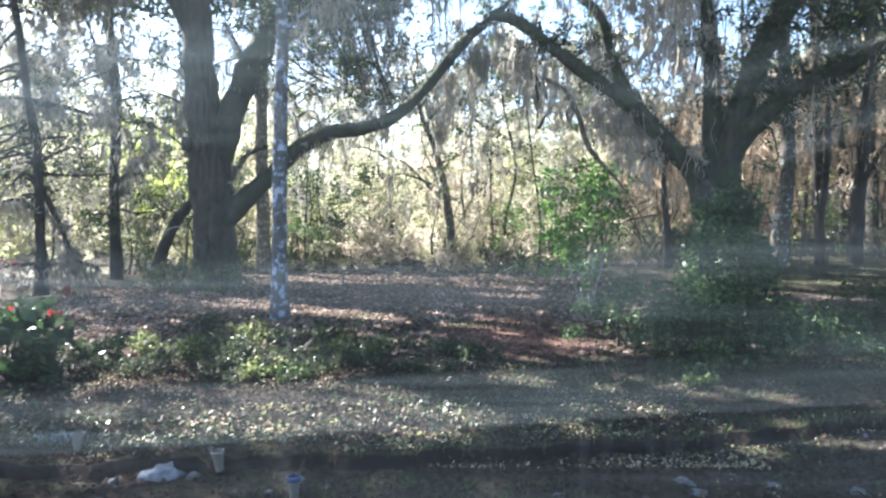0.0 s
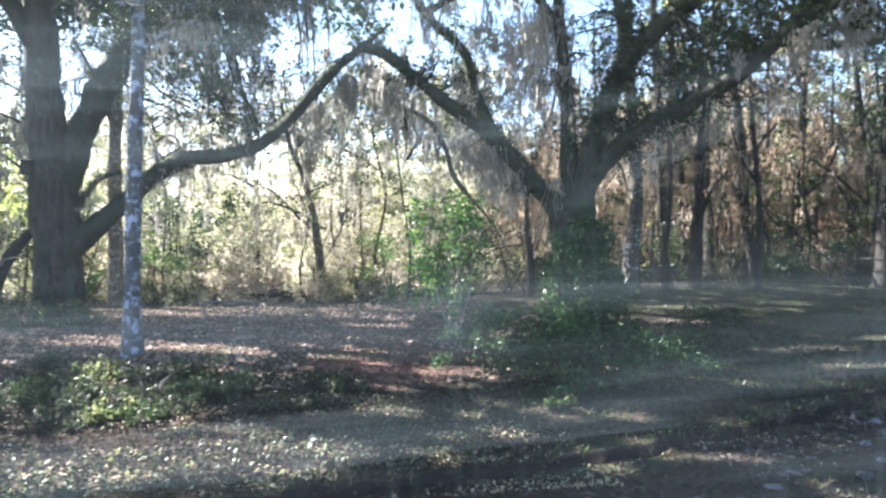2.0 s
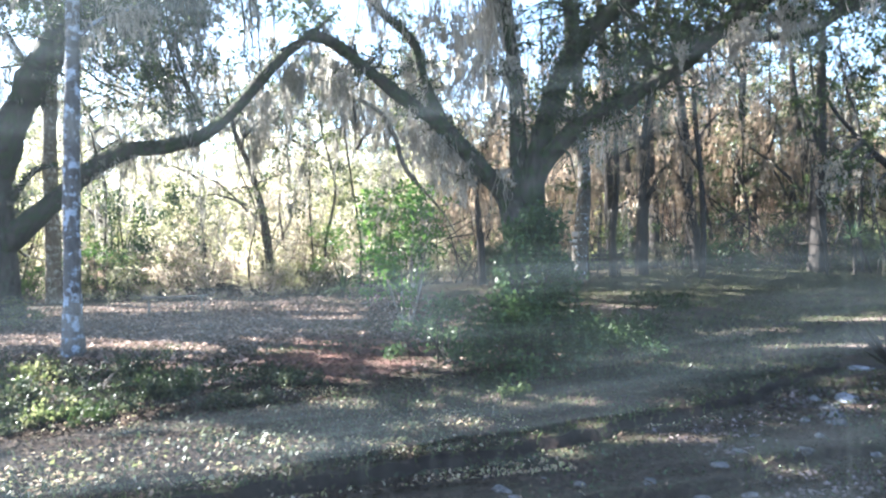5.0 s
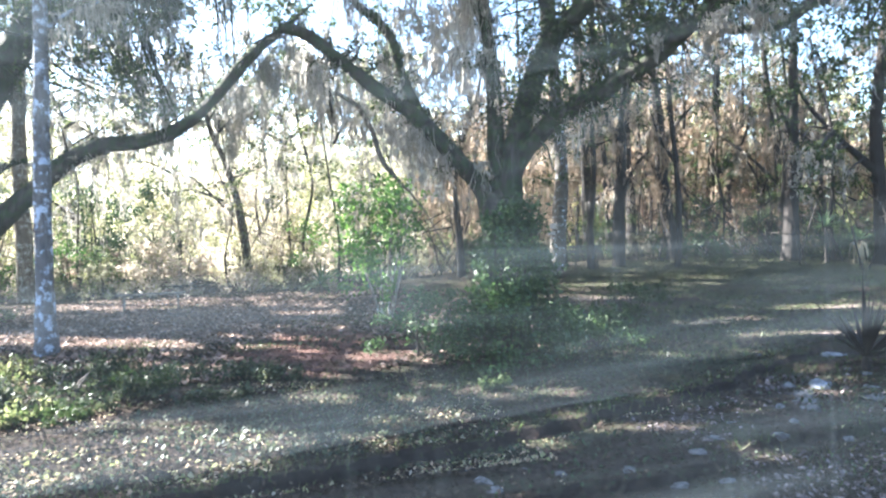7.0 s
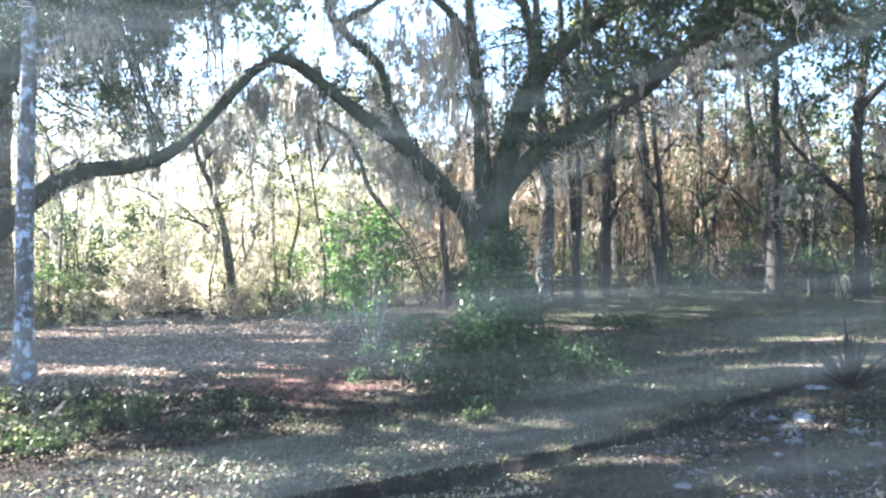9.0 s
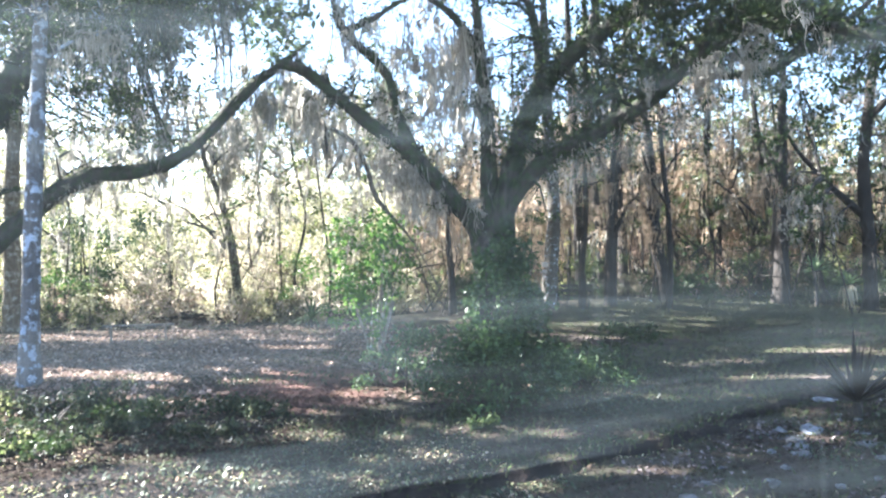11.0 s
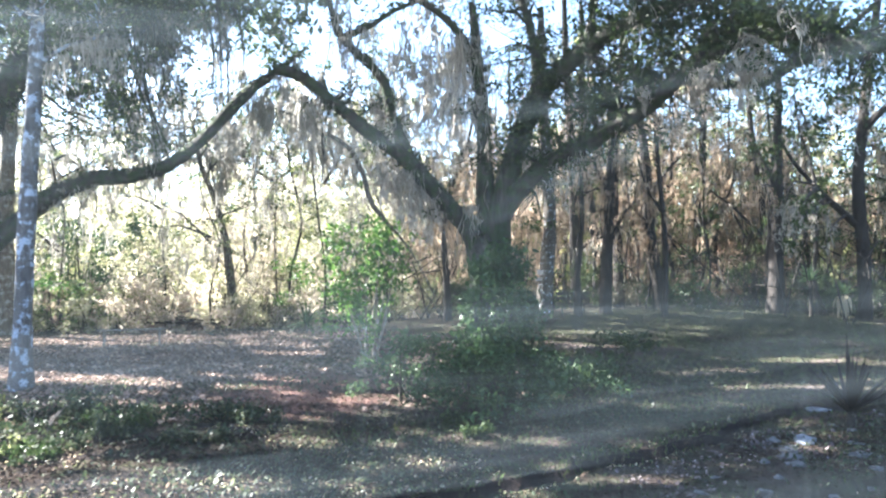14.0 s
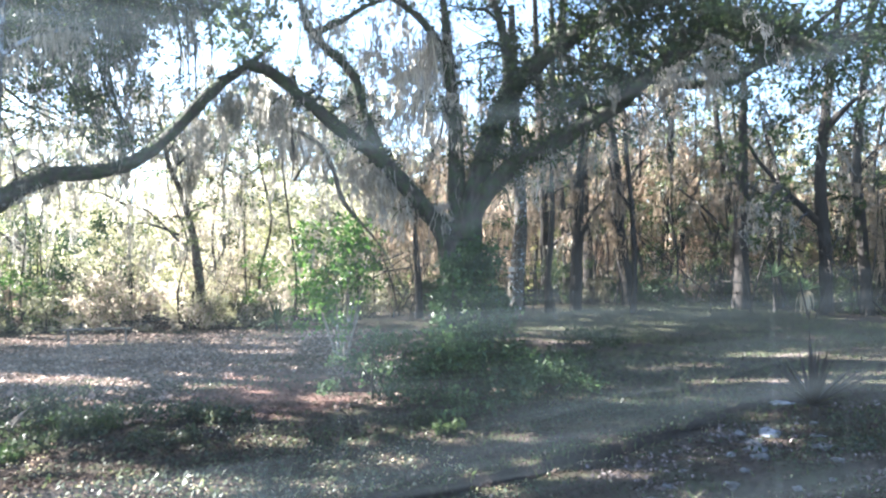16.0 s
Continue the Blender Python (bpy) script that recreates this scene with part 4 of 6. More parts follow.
tree("oak", "huge spreading live oak with mossy limbs and hanging moss", "tree",
     [(5.91, 14.87, -0.54, 0.700), (5.92, 14.86, 0.94, 0.50), (5.93, 14.86, 1.92, 0.45), (5.93, 14.86, 2.60, 0.44), (5.96, 14.85, 3.05, 0.34), (5.99, 14.84, 3.40, 0.20)],
     [oakA, oakB, oakC, oakD, oakE, oakF, oakG, oakH, oakI, oakJ], BARK_OAK, BARK_LIMB, cl, LEAF_OAK, 400, 0.10, 70, (0.2, 0.9), MOSS_ASH, seed=4, moss_crown=60, fern=15000, slim=0.68, shade_canopy=[(x, y, max(z, 2.8 + 0.45 * math.hypot(x, y)), r) for x, y, z, r in box_clumps(-2, 20, 3, 26, 10.4, 13.5, 400, R, (0.8, 1.4))],
     curtains=[((1.81, 15.3, 6.0), (5.12, 15.2, 3.5), 11, 0.4, 1.3), ((2.70, 15.26, 8.67), (5.60, 14.99, 7.57), 5, 1.0, 2.4), ((3.47, 15.21, 7.66), (4.05, 15.07, 7.60), 5, 2.0, 4.2), ((5.01, 15.51, 7.52), (5.40, 15.38, 7.47), 10, 2.0, 4.0), ((3.70, 14.95, 4.50), (4.50, 14.94, 4.07), 9, 0.6, 1.6), ((4.12, 15.87, 6.37), (5.86, 15.32, 6.08), 7, 0.8, 2.4), ((8.21, 11.83, 5.63), (9.34, 8.46, 5.87), 10, 0.3, 0.8), ((3.45, 15.55, 6.85), (4.05, 15.40, 5.2), 6, 0.8, 2.4), ((2.5, 15.7, 7.7), (3.6, 15.5, 6.7), 6, 0.8, 2.2)])

tree("dead_branch", "broken moss-draped dead stem leaning before the oak", "branch", snag, [], BARK_BROWN, BARK_BROWN, moss=6, moss_len=(0.4, 1.3), moss_m=MOSS_ASH, seed=13, flare=0.0)

# ---- other trunks of the near woods ----
tree("tree", "pale trunk hung with moss standing behind the oak", "tree",
     [(-6.53, 25.17, -0.11, 0.279), (-6.60, 25.15, 3.11, 0.236), (-6.62, 25.14, 6.21, 0.215), (-6.49, 25.18, 9.10, 0.193), (-6.38, 25.20, 11.98, 0.172)], [[(-6.62, 25.14, 6.62, 0.150), (-7.26, 24.97, 8.22, 0.107), (-7.82, 24.80, 9.39, 0.064)]],
     BARK_PALE, BARK_DARK, box_clumps(-9.5, -4.5, 24, 28, 7, 11, 12, R), LEAF_OAK, 160, 0.13, 40, (0.4, 1.4), seed=5, moss_from=0, shade_canopy=(box_clumps(-16, -2, 23, 29, 10.4, 13.5, 130, R, (0.8, 1.4))))
tree("tree", "thin dark leaning trunk with bare crooked branches", "tree",
     [(-9.62, 16.38, 0.29, 0.126), (-9.64, 16.37, 1.94, 0.110), (-9.67, 16.35, 3.69, 0.102), (-9.86, 16.24, 5.28, 0.094), (-10.00, 16.16, 6.84, 0.078), (-10.22, 16.02, 8.23, 0.086)],
     [[(-9.68, 16.35, 4.90, 0.063), (-10.00, 15.92, 4.92, 0.054), (-10.61, 15.28, 4.69, 0.038)], [(-9.68, 16.35, 4.83, 0.063), (-9.12, 16.44, 4.81, 0.070), (-8.39, 16.60, 4.61, 0.046), (-8.01, 16.67, 4.83, 0.023)],
      [(-9.52, 16.44, 2.62, 0.063), (-9.24, 16.49, 2.01, 0.062), (-8.94, 16.54, 1.19, 0.062), (-8.45, 16.79, 0.91, 0.062)], [(-9.60, 16.40, 0.99, 0.071), (-9.15, 16.42, 1.10, 0.047), (-8.94, 16.42, 1.40, 0.031)],
      [(-9.66, 16.36, 1.00, 0.071), (-9.94, 15.96, 1.04, 0.062), (-10.29, 15.49, 0.91, 0.054)], [(-9.69, 16.35, 2.14, 0.055), (-9.83, 16.02, 2.57, 0.054), (-10.10, 15.62, 2.47, 0.046), (-10.46, 15.38, 2.54, 0.031)]],
     BARK_DARK, BARK_DARK, box_clumps(-13.5, -7.4, 17.0, 20, 2.4, 9.5, 76, R, (0.25, 0.6)) + [(*c, R.uniform(0.45, 0.75)) for c in ((-10.12, 16.08, 4.06), (-9.73, 16.32, 4.43), (-10.19, 16.39, 3.43), (-9.37, 16.87, 3.48), (-9.03, 17.28, 3.38), (-8.69, 17.46, 3.25), (-9.20, 17.08, 4.06), (-10.34, 16.41, 2.89), (-9.53, 16.90, 2.72))], LEAF_OAK, 220, 0.10, 160, (0.3, 1.0), seed=6, moss_from=0.1)
tree("tree", "dark upright trunk wrapped in hanging moss", "tree",
     [(-10.32, 21.67, 0.02, 0.198), (-10.37, 21.64, 2.91, 0.159), (-10.29, 21.68, 5.94, 0.149), (-10.46, 21.60, 8.40, 0.139), (-10.50, 21.58, 10.68, 0.119)], [[(-10.33, 21.67, 3.27, 0.079), (-9.82, 21.90, 4.01, 0.059), (-9.48, 22.05, 4.39, 0.040)], [(-10.32, 21.67, 6.47, 0.079), (-10.81, 21.43, 7.65, 0.059), (-11.08, 21.29, 8.65, 0.040)]],
     BARK_DARK, BARK_DARK, box_clumps(-14.5, -9, 22, 26, 2.2, 10, 44, R, (0.4, 0.85)) + [(*c, R.uniform(0.5, 0.9)) for c in ((-9.81, 21.91, 5.63), (-9.35, 22.10, 5.39), (-9.04, 22.23, 5.87), (-10.98, 21.34, 3.60), (-10.71, 21.48, 2.02), (-9.82, 21.90, 3.11), (-11.13, 21.27, 2.37), (-11.37, 21.14, 6.36), (-10.38, 21.64, 8.06))], LEAF_OAK, 220, 0.12, 170, (0.3, 1.0), seed=7, moss_from=0)
tree("tree", "low leaning trunk resting among the undergrowth", "tree",
     [(-8.19, 19.34, 0.39, 0.156), (-8.00, 19.41, 1.19, 0.156), (-7.65, 19.56, 2.07, 0.139), (-7.08, 19.77, 2.81, 0.113), (-6.34, 20.02, 3.35, 0.078)], [[(-7.93, 19.44, 1.51, 0.043), (-7.72, 19.32, 1.91, 0.034), (-7.23, 19.29, 1.99, 0.017)]],
     BARK_DARK, BARK_PALE, (), None, moss=0, seed=8)
tree("tree", "slim crooked brown trunk at the wood's edge", "tree",
     [(0.47, 27.00, 0.20, 0.20), (0.36, 27.00, 1.65, 0.165), (0.13, 27.00, 3.44, 0.145), (-0.27, 27.00, 5.10, 0.111), (-0.80, 26.99, 6.43, 0.089), (-1.09, 26.98, 7.86, 0.067)],
     [[(-0.31, 27.00, 5.17, 0.078), (0.13, 27.00, 6.54, 0.067), (0.36, 27.00, 8.09, 0.045)]], BARK_BROWN, BARK_BROWN, [(*c, R.uniform(0.3, 0.5)) for c in ((0.33, 27.00, 4.92), (1.05, 26.78, 5.00), (1.78, 26.64, 5.09), (2.51, 26.68, 4.88), (3.06, 26.83, 4.68), (0.21, 27.00, 7.48), (0.82, 26.99, 7.07), (1.42, 26.96, 6.43), (-0.12, 27.00, 6.62), (-0.18, 27.00, 8.11), (2.19, 26.91, 4.25), (-0.71, 26.99, 4.28), (1.93, 26.93, 2.73))] + box_clumps(-3.5, 2.5, 25.5, 28, 6.5, 9, 16, R, (0.4, 0.8)), LEAF_OAK, 200, 0.12, 60, (0.4, 1.6), seed=9, moss_from=0.2)
# Its high leaf layer floats unseen above the treetop to shade the lawn.
tree("tree", "tall trunk with blue-white lichen patches", "tree",
     [(10.13, 20.65, 0.79, 0.247), (10.26, 20.59, 2.28, 0.237), (10.38, 20.52, 4.15, 0.218), (10.30, 20.57, 6.40, 0.190), (10.21, 20.61, 9.03, 0.161), (10.20, 20.62, 11.27, 0.114)],
     [[(10.31, 20.56, 6.21, 0.085), (9.72, 20.63, 6.49, 0.066), (9.23, 20.63, 6.94, 0.047)]], BARK_SPOT, BARK_DARK, box_clumps(6, 14, 20, 24, 8, 11, 14, R), LEAF_OAK, 160, 0.12, 60, (0.5, 1.8), seed=10, moss_from=0, shade_canopy=box_clumps(-2, 13, 21, 31, 14.6, 17, 150, R, (0.8, 1.4)))

# ---- single trunks of the right-hand woods ----
R = np.random.default_rng(15)
for k, (tr, li, cr) in enumerate([
    ([(13.52, 24.52, 0.79, 0.277), (13.47, 24.55, 3.26, 0.254), (13.44, 24.56, 6.49, 0.231), (13.30, 24.64, 10.72, 0.185), (13.25, 24.66, 14.55, 0.116)], [[(13.46, 24.55, 5.10, 0.092), (14.03, 24.23, 6.24, 0.069), (14.44, 23.99, 7.61, 0.046)]], (7, 12)),
    ([(14.70, 25.00, 0.76, 0.239), (14.69, 25.00, 3.77, 0.216), (14.44, 25.15, 6.64, 0.192), (14.35, 25.20, 10.28, 0.156), (14.34, 25.20, 13.96, 0.096)], [[(14.61, 25.05, 4.72, 0.084), (14.12, 25.33, 5.94, 0.060)]], (8, 12)),
    ([(14.40, 22.84, 0.82, 0.245), (14.41, 22.83, 3.17, 0.223), (14.34, 22.88, 5.59, 0.190), (14.51, 22.77, 8.92, 0.156), (14.75, 22.61, 12.51, 0.100)], [[(12.83, 23.19, 3.17, 0.055), (13.43, 22.85, 3.59, 0.098), (14.32, 22.66, 4.03, 0.100), (15.31, 22.24, 4.34, 0.067)]], (7, 12)),
    ([(14.55, 20.33, 0.35, 0.134), (14.65, 20.26, 2.23, 0.124), (14.62, 20.28, 4.23, 0.114), (14.51, 20.36, 6.25, 0.103), (14.43, 20.42, 8.92, 0.072)], [[(14.63, 20.27, 4.33, 0.062), (14.20, 20.58, 5.26, 0.052), (13.98, 20.73, 6.29, 0.031)]], (6, 9)),
    ([(19.21, 24.33, 0.69, 0.256), (19.21, 24.33, 3.80, 0.230), (19.43, 24.16, 6.74, 0.192), (19.59, 24.02, 10.44, 0.154), (19.85, 23.81, 14.17, 0.102)], [[(19.25, 24.30, 4.29, 0.102), (20.19, 23.53, 4.97, 0.077), (20.70, 23.08, 3.74, 0.051)]], (8, 13)),
    ([(20.56, 21.85, 0.57, 0.198), (20.55, 21.85, 3.19, 0.186), (20.43, 21.96, 5.50, 0.161), (20.23, 22.16, 8.32, 0.136), (20.16, 22.22, 11.17, 0.099)], [[(20.47, 21.93, 3.65, 0.099), (19.73, 22.33, 4.71, 0.074), (18.79, 22.87, 5.67, 0.049)]], (5, 8)),
    ([(21.26, 18.23, 0.45, 0.393), (21.27, 18.21, 2.99, 0.393), (21.23, 18.25, 5.44, 0.347), (21.44, 18.01, 8.28, 0.301), (21.70, 17.69, 11.11, 0.231), (21.86, 17.50, 13.13, 0.162)], [[(21.25, 18.23, 3.80, 0.150), (20.35, 18.94, 5.08, 0.115), (19.65, 19.38, 6.16, 0.091), (19.19, 19.56, 7.01, 0.057)], [(21.39, 18.07, 7.26, 0.139), (21.96, 17.37, 8.16, 0.104), (22.49, 16.68, 8.63, 0.069)]], (6, 10)),
    ([(22.83, 17.88, 0.38, 0.359), (22.79, 17.93, 3.19, 0.335), (22.75, 17.98, 6.30, 0.287), (22.99, 17.67, 9.58, 0.239), (23.22, 17.38, 12.45, 0.168)], [[(22.80, 17.92, 5.87, 0.120), (23.34, 17.21, 6.80, 0.096), (23.84, 16.52, 7.10, 0.060)]], (7, 11)),
]):
    x, y, z = tr[2][:3]
    extra = [(16.9 + R.normal(0, 0.45), 16.4 + R.normal(0, 0.3), 3.7 + R.normal(0, 0.4), 0.45) for _ in range(9)] if k == 6 else []
    tree("tree", "dark moss-hung trunk at the edge of the woods", "tree", [(*p[:3], p[3] * (0.78 if k < 6 else 0.55)) for p in tr], li, BARK_DARK, BARK_DARK,
         box_clumps(x - 2.2, x + 2.2, y - 1.5, y + 1.5, cr[0], cr[1], 16 if k < 4 else 12, R, (0.4, 0.9)) + extra, (LEAF_OAK, LEAF_BROWN)[k % 2], 170, 0.13, 22, (0.3, 1.2), (MOSS, MOSS_TAN)[k % 2], 200 + k, 0.3, True,
         "trunks of the right-hand woods", 0.0, moss_crown=60, moss_w=0.03, moss_strips=6)


# ---- far woods ----
def far_tree(name, label, seed, height, lean, leaf_m, moss_m, crown_low, spread, per, bark_m, moss, clumps_n=40, thick=0.11, leaf_size=0.205, clump=(0.45, 0.95), moss_len=(0.4, 1.8), columns=14):
    rng = np.random.default_rng(seed)
    top = np.array([lean, rng.uniform(-0.5, 0.5), height])
    tr = [(0, 0, -0.15, thick), (0.1 * lean + rng.normal(0, 0.12), rng.normal(0, 0.12), height * 0.15, 0.85 * thick), (0.35 * lean + rng.normal(0, 0.3), rng.normal(0, 0.25), height * 0.36, 0.7 * thick), (0.5 * lean + rng.normal(0, 0.35), rng.normal(0, 0.3), height * 0.58, 0.6 * thick), (*(top * 0.8), 0.4 * thick), (*top, 0.03)]
    li = []
    for k in range(6):
        h = rng.uniform(0.35, 0.85)
        a = rng.uniform(0, 6.28)
        s = np.array([0.5 * lean * h, 0, height * h])
        e = s + [math.cos(a) * spread * 0.8, math.sin(a) * spread * 0.8, rng.uniform(0.2, 1.4)]
        li.append([(*s, 0.05), (*((s + e) / 2 + [0, 0, 0.3]), 0.035), (*e, 0.012)])
    cl = []
    for k in range(clumps_n):
        z = rng.uniform(crown_low, 1.02) * height
        q = spread * (1.1 - 0.6 * abs(z / height - 0.6))
        cl.append((lean * z / height + rng.normal(0, 0.5) * q, rng.normal(0, 0.5) * q, z, rng.uniform(*clump)))
    return tree(name, label, "tree", tr, li, bark_m, bark_m, cl, leaf_m, per, leaf_size, moss, moss_len, moss_m, seed, 0.3, False, "trees of the woods",
                0.0, (0, 0, 0), 8, 0.045, 4, columns=columns)


def place(ob, x, y, rz, s, sink=0.0):
    return copy_thing(ob, Matrix.Translation((x, y, float(gz(x, y)) - sink)) @ Matrix.Rotation(rz, 4, "Z") @ Matrix.Scale(s, 4))


kinds_green = [far_tree("tree", "moss-hung woodland tree with light green leaves", 21 + k, 11 + 2 * k, 0.6 - 0.5 * k, LEAF_LIGHT, MOSS, 0.06, 2.4, 140, BARK_PALE, 20, 44, 0.035) for k in range(3)]
kinds_brown = [far_tree("tree", "dark woodland trunk draped in tan moss and dry leaves", 31 + k, 8 + 1.5 * k, 0.4 * k - 0.6, LEAF_BROWN, MOSS_TAN, 0.12, 1.7, 230, BARK_DARK, 34, 30, 0.15, 0.14, (0.35, 0.8), (0.6, 2.4), 40) for k in range(3)]
kinds_tall = [far_tree("tree", "tall evergreen woodland tree with dark trunk", 41 + k, 14 + 2 * k, 0.5 - k, LEAF_OAK, MOSS, 0.35, 2.6, 140, BARK_DARK, 22, 44) for k in range(2)]
kinds_oak = [far_tree("tree", "small moss-hung understorey tree with dark leaves", 56 + k, 10 + 2 * k, 1.2 - 2 * k, LEAF_OAK, MOSS, 0.3, 3.0, 130, BARK_DARK, 22, 26, 0.13) for k in range(2)]
kinds_pale = [far_tree("tree", "thin sunlit tree with pale leaves and wisps of moss", 46 + k, 11 + 3 * k, 0.5 - k, LEAF_SUNLIT_CREAM, MOSS, 0.04, 3.0, 175, BARK_PALE, 20, 44, 0.05) for k in range(2)]
kinds_sprig = [far_tree("tree", "slight understorey tree with sprays of dark leaves and long moss", 61 + k, 8.5 + 1.5 * k, 1.0 - k, LEAF_OLIVE, MOSS, 0.22, 2.8, 300, BARK_DARK, 24, 40, 0.04, 0.11, (0.2, 0.5), (0.8, 2.8), 46) for k in range(3)]
kinds_tan = [far_tree("tree", "woodland tree with a thick trunk and curtains of tan moss", 66 + k, 10 + 1.5 * k, 1.4 - 1.3 * k, (LEAF_BROWN, LEAF_OLIVE, LEAF_BROWN)[k], MOSS_TAN, 0.3, 2.2, 260, BARK_DARK, 36, 26, (0.17, 0.13, 0.2)[k], 0.12, (0.25, 0.6), (0.8, 2.8), 46) for k in range(3)]
TALL = {k.name: h for kinds, h0, dh in ((kinds_green, 11, 2), (kinds_brown, 8, 1.5), (kinds_tall, 14, 2), (kinds_oak, 10, 2), (kinds_pale, 11, 3), (kinds_sprig, 8.5, 1.5), (kinds_tan, 10, 1.5)) for i, k in enumerate(kinds) for h in [h0 + dh * i]}
R = np.random.default_rng(51)
R2 = np.random.default_rng(53)


def row(kinds, az0, az1, d0, d1, n, s0=0.8, s1=1.25):
    """Trees scattered over a sector of the woods: bearings in degrees east of north."""
    for k in range(n):
        a = radians(az0 + (az1 - az0) * (k + R.uniform(0.1, 0.9)) / n)
        d, turn, s = R.uniform(d0, d1), R.uniform(0, 6.28), R.uniform(s0, s1)
        kind = kinds[k % len(kinds)]
        for _ in range(25):
            if not shades(d * math.sin(a), d * math.cos(a), 0.2 * TALL[kind.name] * s, 1.05 * TALL[kind.name] * s, 1.9 * s):
                break
            d, a = R2.uniform(d0, d1), a + radians(R2.normal(0, 1.2))
        place(kind, d * math.sin(a), d * math.cos(a), turn, s, 0.05)


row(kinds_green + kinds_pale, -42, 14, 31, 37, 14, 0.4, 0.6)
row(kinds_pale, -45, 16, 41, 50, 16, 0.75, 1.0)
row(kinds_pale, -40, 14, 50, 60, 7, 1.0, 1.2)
row(kinds_brown + kinds_green[:1], 14, 62, 31, 37, 10, 0.6, 1.0)
row(kinds_brown, 14, 38, 38, 48, 8, 0.9, 1.2)
row(kinds_brown, 38, 64, 38, 48, 7, 0.6, 0.85)
row(kinds_tall, 18, 36, 42, 56, 3, 0.6, 0.85)
row(kinds_green, 16, 42, 48, 60, 5, 0.8, 1.1)
row(kinds_tall, 1, 14, 31, 36, 4, 0.65, 0.85)
row(kinds_oak, -44, -24, 25.5, 29, 3, 0.45, 0.65)
row(kinds_oak, 17, 62, 28, 34, 5, 0.45, 0.7)
R = np.random.default_rng(52)
row(kinds_oak, 38, 54, 28, 33, 6, 0.7, 1.0)
row(kinds_sprig, -40, 16, 23.5, 29.5, 13, 0.7, 1.1)
row(kinds_tan, 26, 41, 31, 37, 4, 0.85, 1.0)
row(kinds_sprig + kinds_green[:1], 23, 42, 36, 43, 9, 1.1, 1.4)
row(kinds_tan, 19, 38, 24.5, 31, 5, 0.65, 0.95)
row(kinds_tan, 38, 62, 28.5, 33, 6, 0.54, 0.66)
row(kinds_tan, 17, 62, 32, 40, 9, 0.6, 0.8)
# trees at the sides of the view, which close the place
row(kinds_tall, -80, -50, 34, 46, 6, 0.7, 1.0)
row(kinds_tall, 68, 120, 24, 34, 6, 0.8, 1.0)
for i, k in enumerate(kinds_green + kinds_brown + kinds_tall + kinds_pale + kinds_oak + kinds_sprig + kinds_tan):
    k.location = (-52 + 8 * i, -45, 0.64)


# ---- shrubs ----
def shrub(name, label, category, seed, w, h, leaf_m, n, size, stems=7, stem_m=None, per=150, group="", low=0.1, taper=0.5, aspect=0.5, fine=1.0):
    rng = np.random.default_rng(seed)
    root = empty(name, 0, 0, 0, label, category, group)
    cl = []
    for k in range(n):
        z = rng.uniform(low, 1) ** 1.0
        q = w / 2 * (1 - taper * z)
        a = rng.uniform(0, 6.28)
        rr = q * rng.uniform(0, 1) ** 0.5
        cl.append((rr * math.cos(a), rr * math.sin(a), z * h, fine * rng.uniform(0.14, 0.26) * (w + h) / 2.4))
    tb = []
    for k in range(stems):
        c = cl[k % len(cl)]
        b = rng.normal(0, 0.06 * w, 2)
        tb.append(tube([(*b, -0.05, 0.014 + 0.006 * h), ((b[0] + c[0]) / 2, (b[1] + c[1]) / 2, c[2] * 0.5, 0.01 + 0.004 * h), (*c[:3], 0.005)], 5, 0.05, 0, 0.3, rng))
    part_mesh("stems", tubes_mesh("stems", tb, stem_m or BARK_DARK), root, kind="stuff")
    p = clump_points(cl, per * 6, rng, 0.8)
    v, f = leaves_arrays(p, size, rng, aspect)
    part_mesh("foliage", mesh_from("foliage", v, f, leaf_m), root, kind="stuff")
    return root


def put(ob, x, y, rz=0.0, s=1.0):
    ob.matrix_basis = Matrix.Translation((x, y, float(relief(x, y)))) @ Matrix.Rotation(rz, 4, "Z") @ Matrix.Scale(s, 4)
    return ob


R = np.random.default_rng(61)
edge_green = [shrub("shrub", "loose sunlit shrub at the wood's edge", "shrub", 71 + k, 2.6, 2.2, (LEAF_SUNLIT_CREAM, LEAF_LIGHT, LEAF_SUNLIT_CREAM)[k], 22, 0.12, per=50, group="undergrowth") for k in range(3)]
edge_brown = [shrub("shrub", "dry brown undergrowth at the wood's edge", "shrub", 81 + k, 2.6, 1.8, (LEAF_BROWN, LEAF_OAK, LEAF_DARK)[k], 22, 0.13, per=100, group="undergrowth") for k in range(3)]


BENCH = (11.72, 21.52)  # place of the bench before the woods, kept free


def shrub_row(kinds, az0, az1, d0, d1, n, s0, s1):
    for k in range(n):
        a = radians(az0 + (az1 - az0) * (k + R.uniform(0.1, 0.9)) / n)
        d = R.uniform(d0, d1)
        kind = kinds[k % len(kinds)]
        if math.hypot(d * math.sin(a) - BENCH[0], d * math.cos(a) - BENCH[1]) < 2.2:
            continue
        if k < len(kinds) and kind.location.length == 0:
            put(kind, d * math.sin(a), d * math.cos(a), R.uniform(0, 6), R.uniform(s0, s1))
        else:
            place(kind, d * math.sin(a), d * math.cos(a), R.uniform(0, 6), R.uniform(s0, s1))


shrub_row(edge_green, -23, 16, 27.5, 30, 16, 0.4, 0.85)
shrub_row(edge_green, -24, 16, 31, 38, 10, 0.7, 1.2)
shrub_row(edge_brown, 17, 40, 26, 29, 18, 0.5, 1.05)
shrub_row(edge_brown, 40, 62, 28.8, 31, 16, 0.6, 1.1)
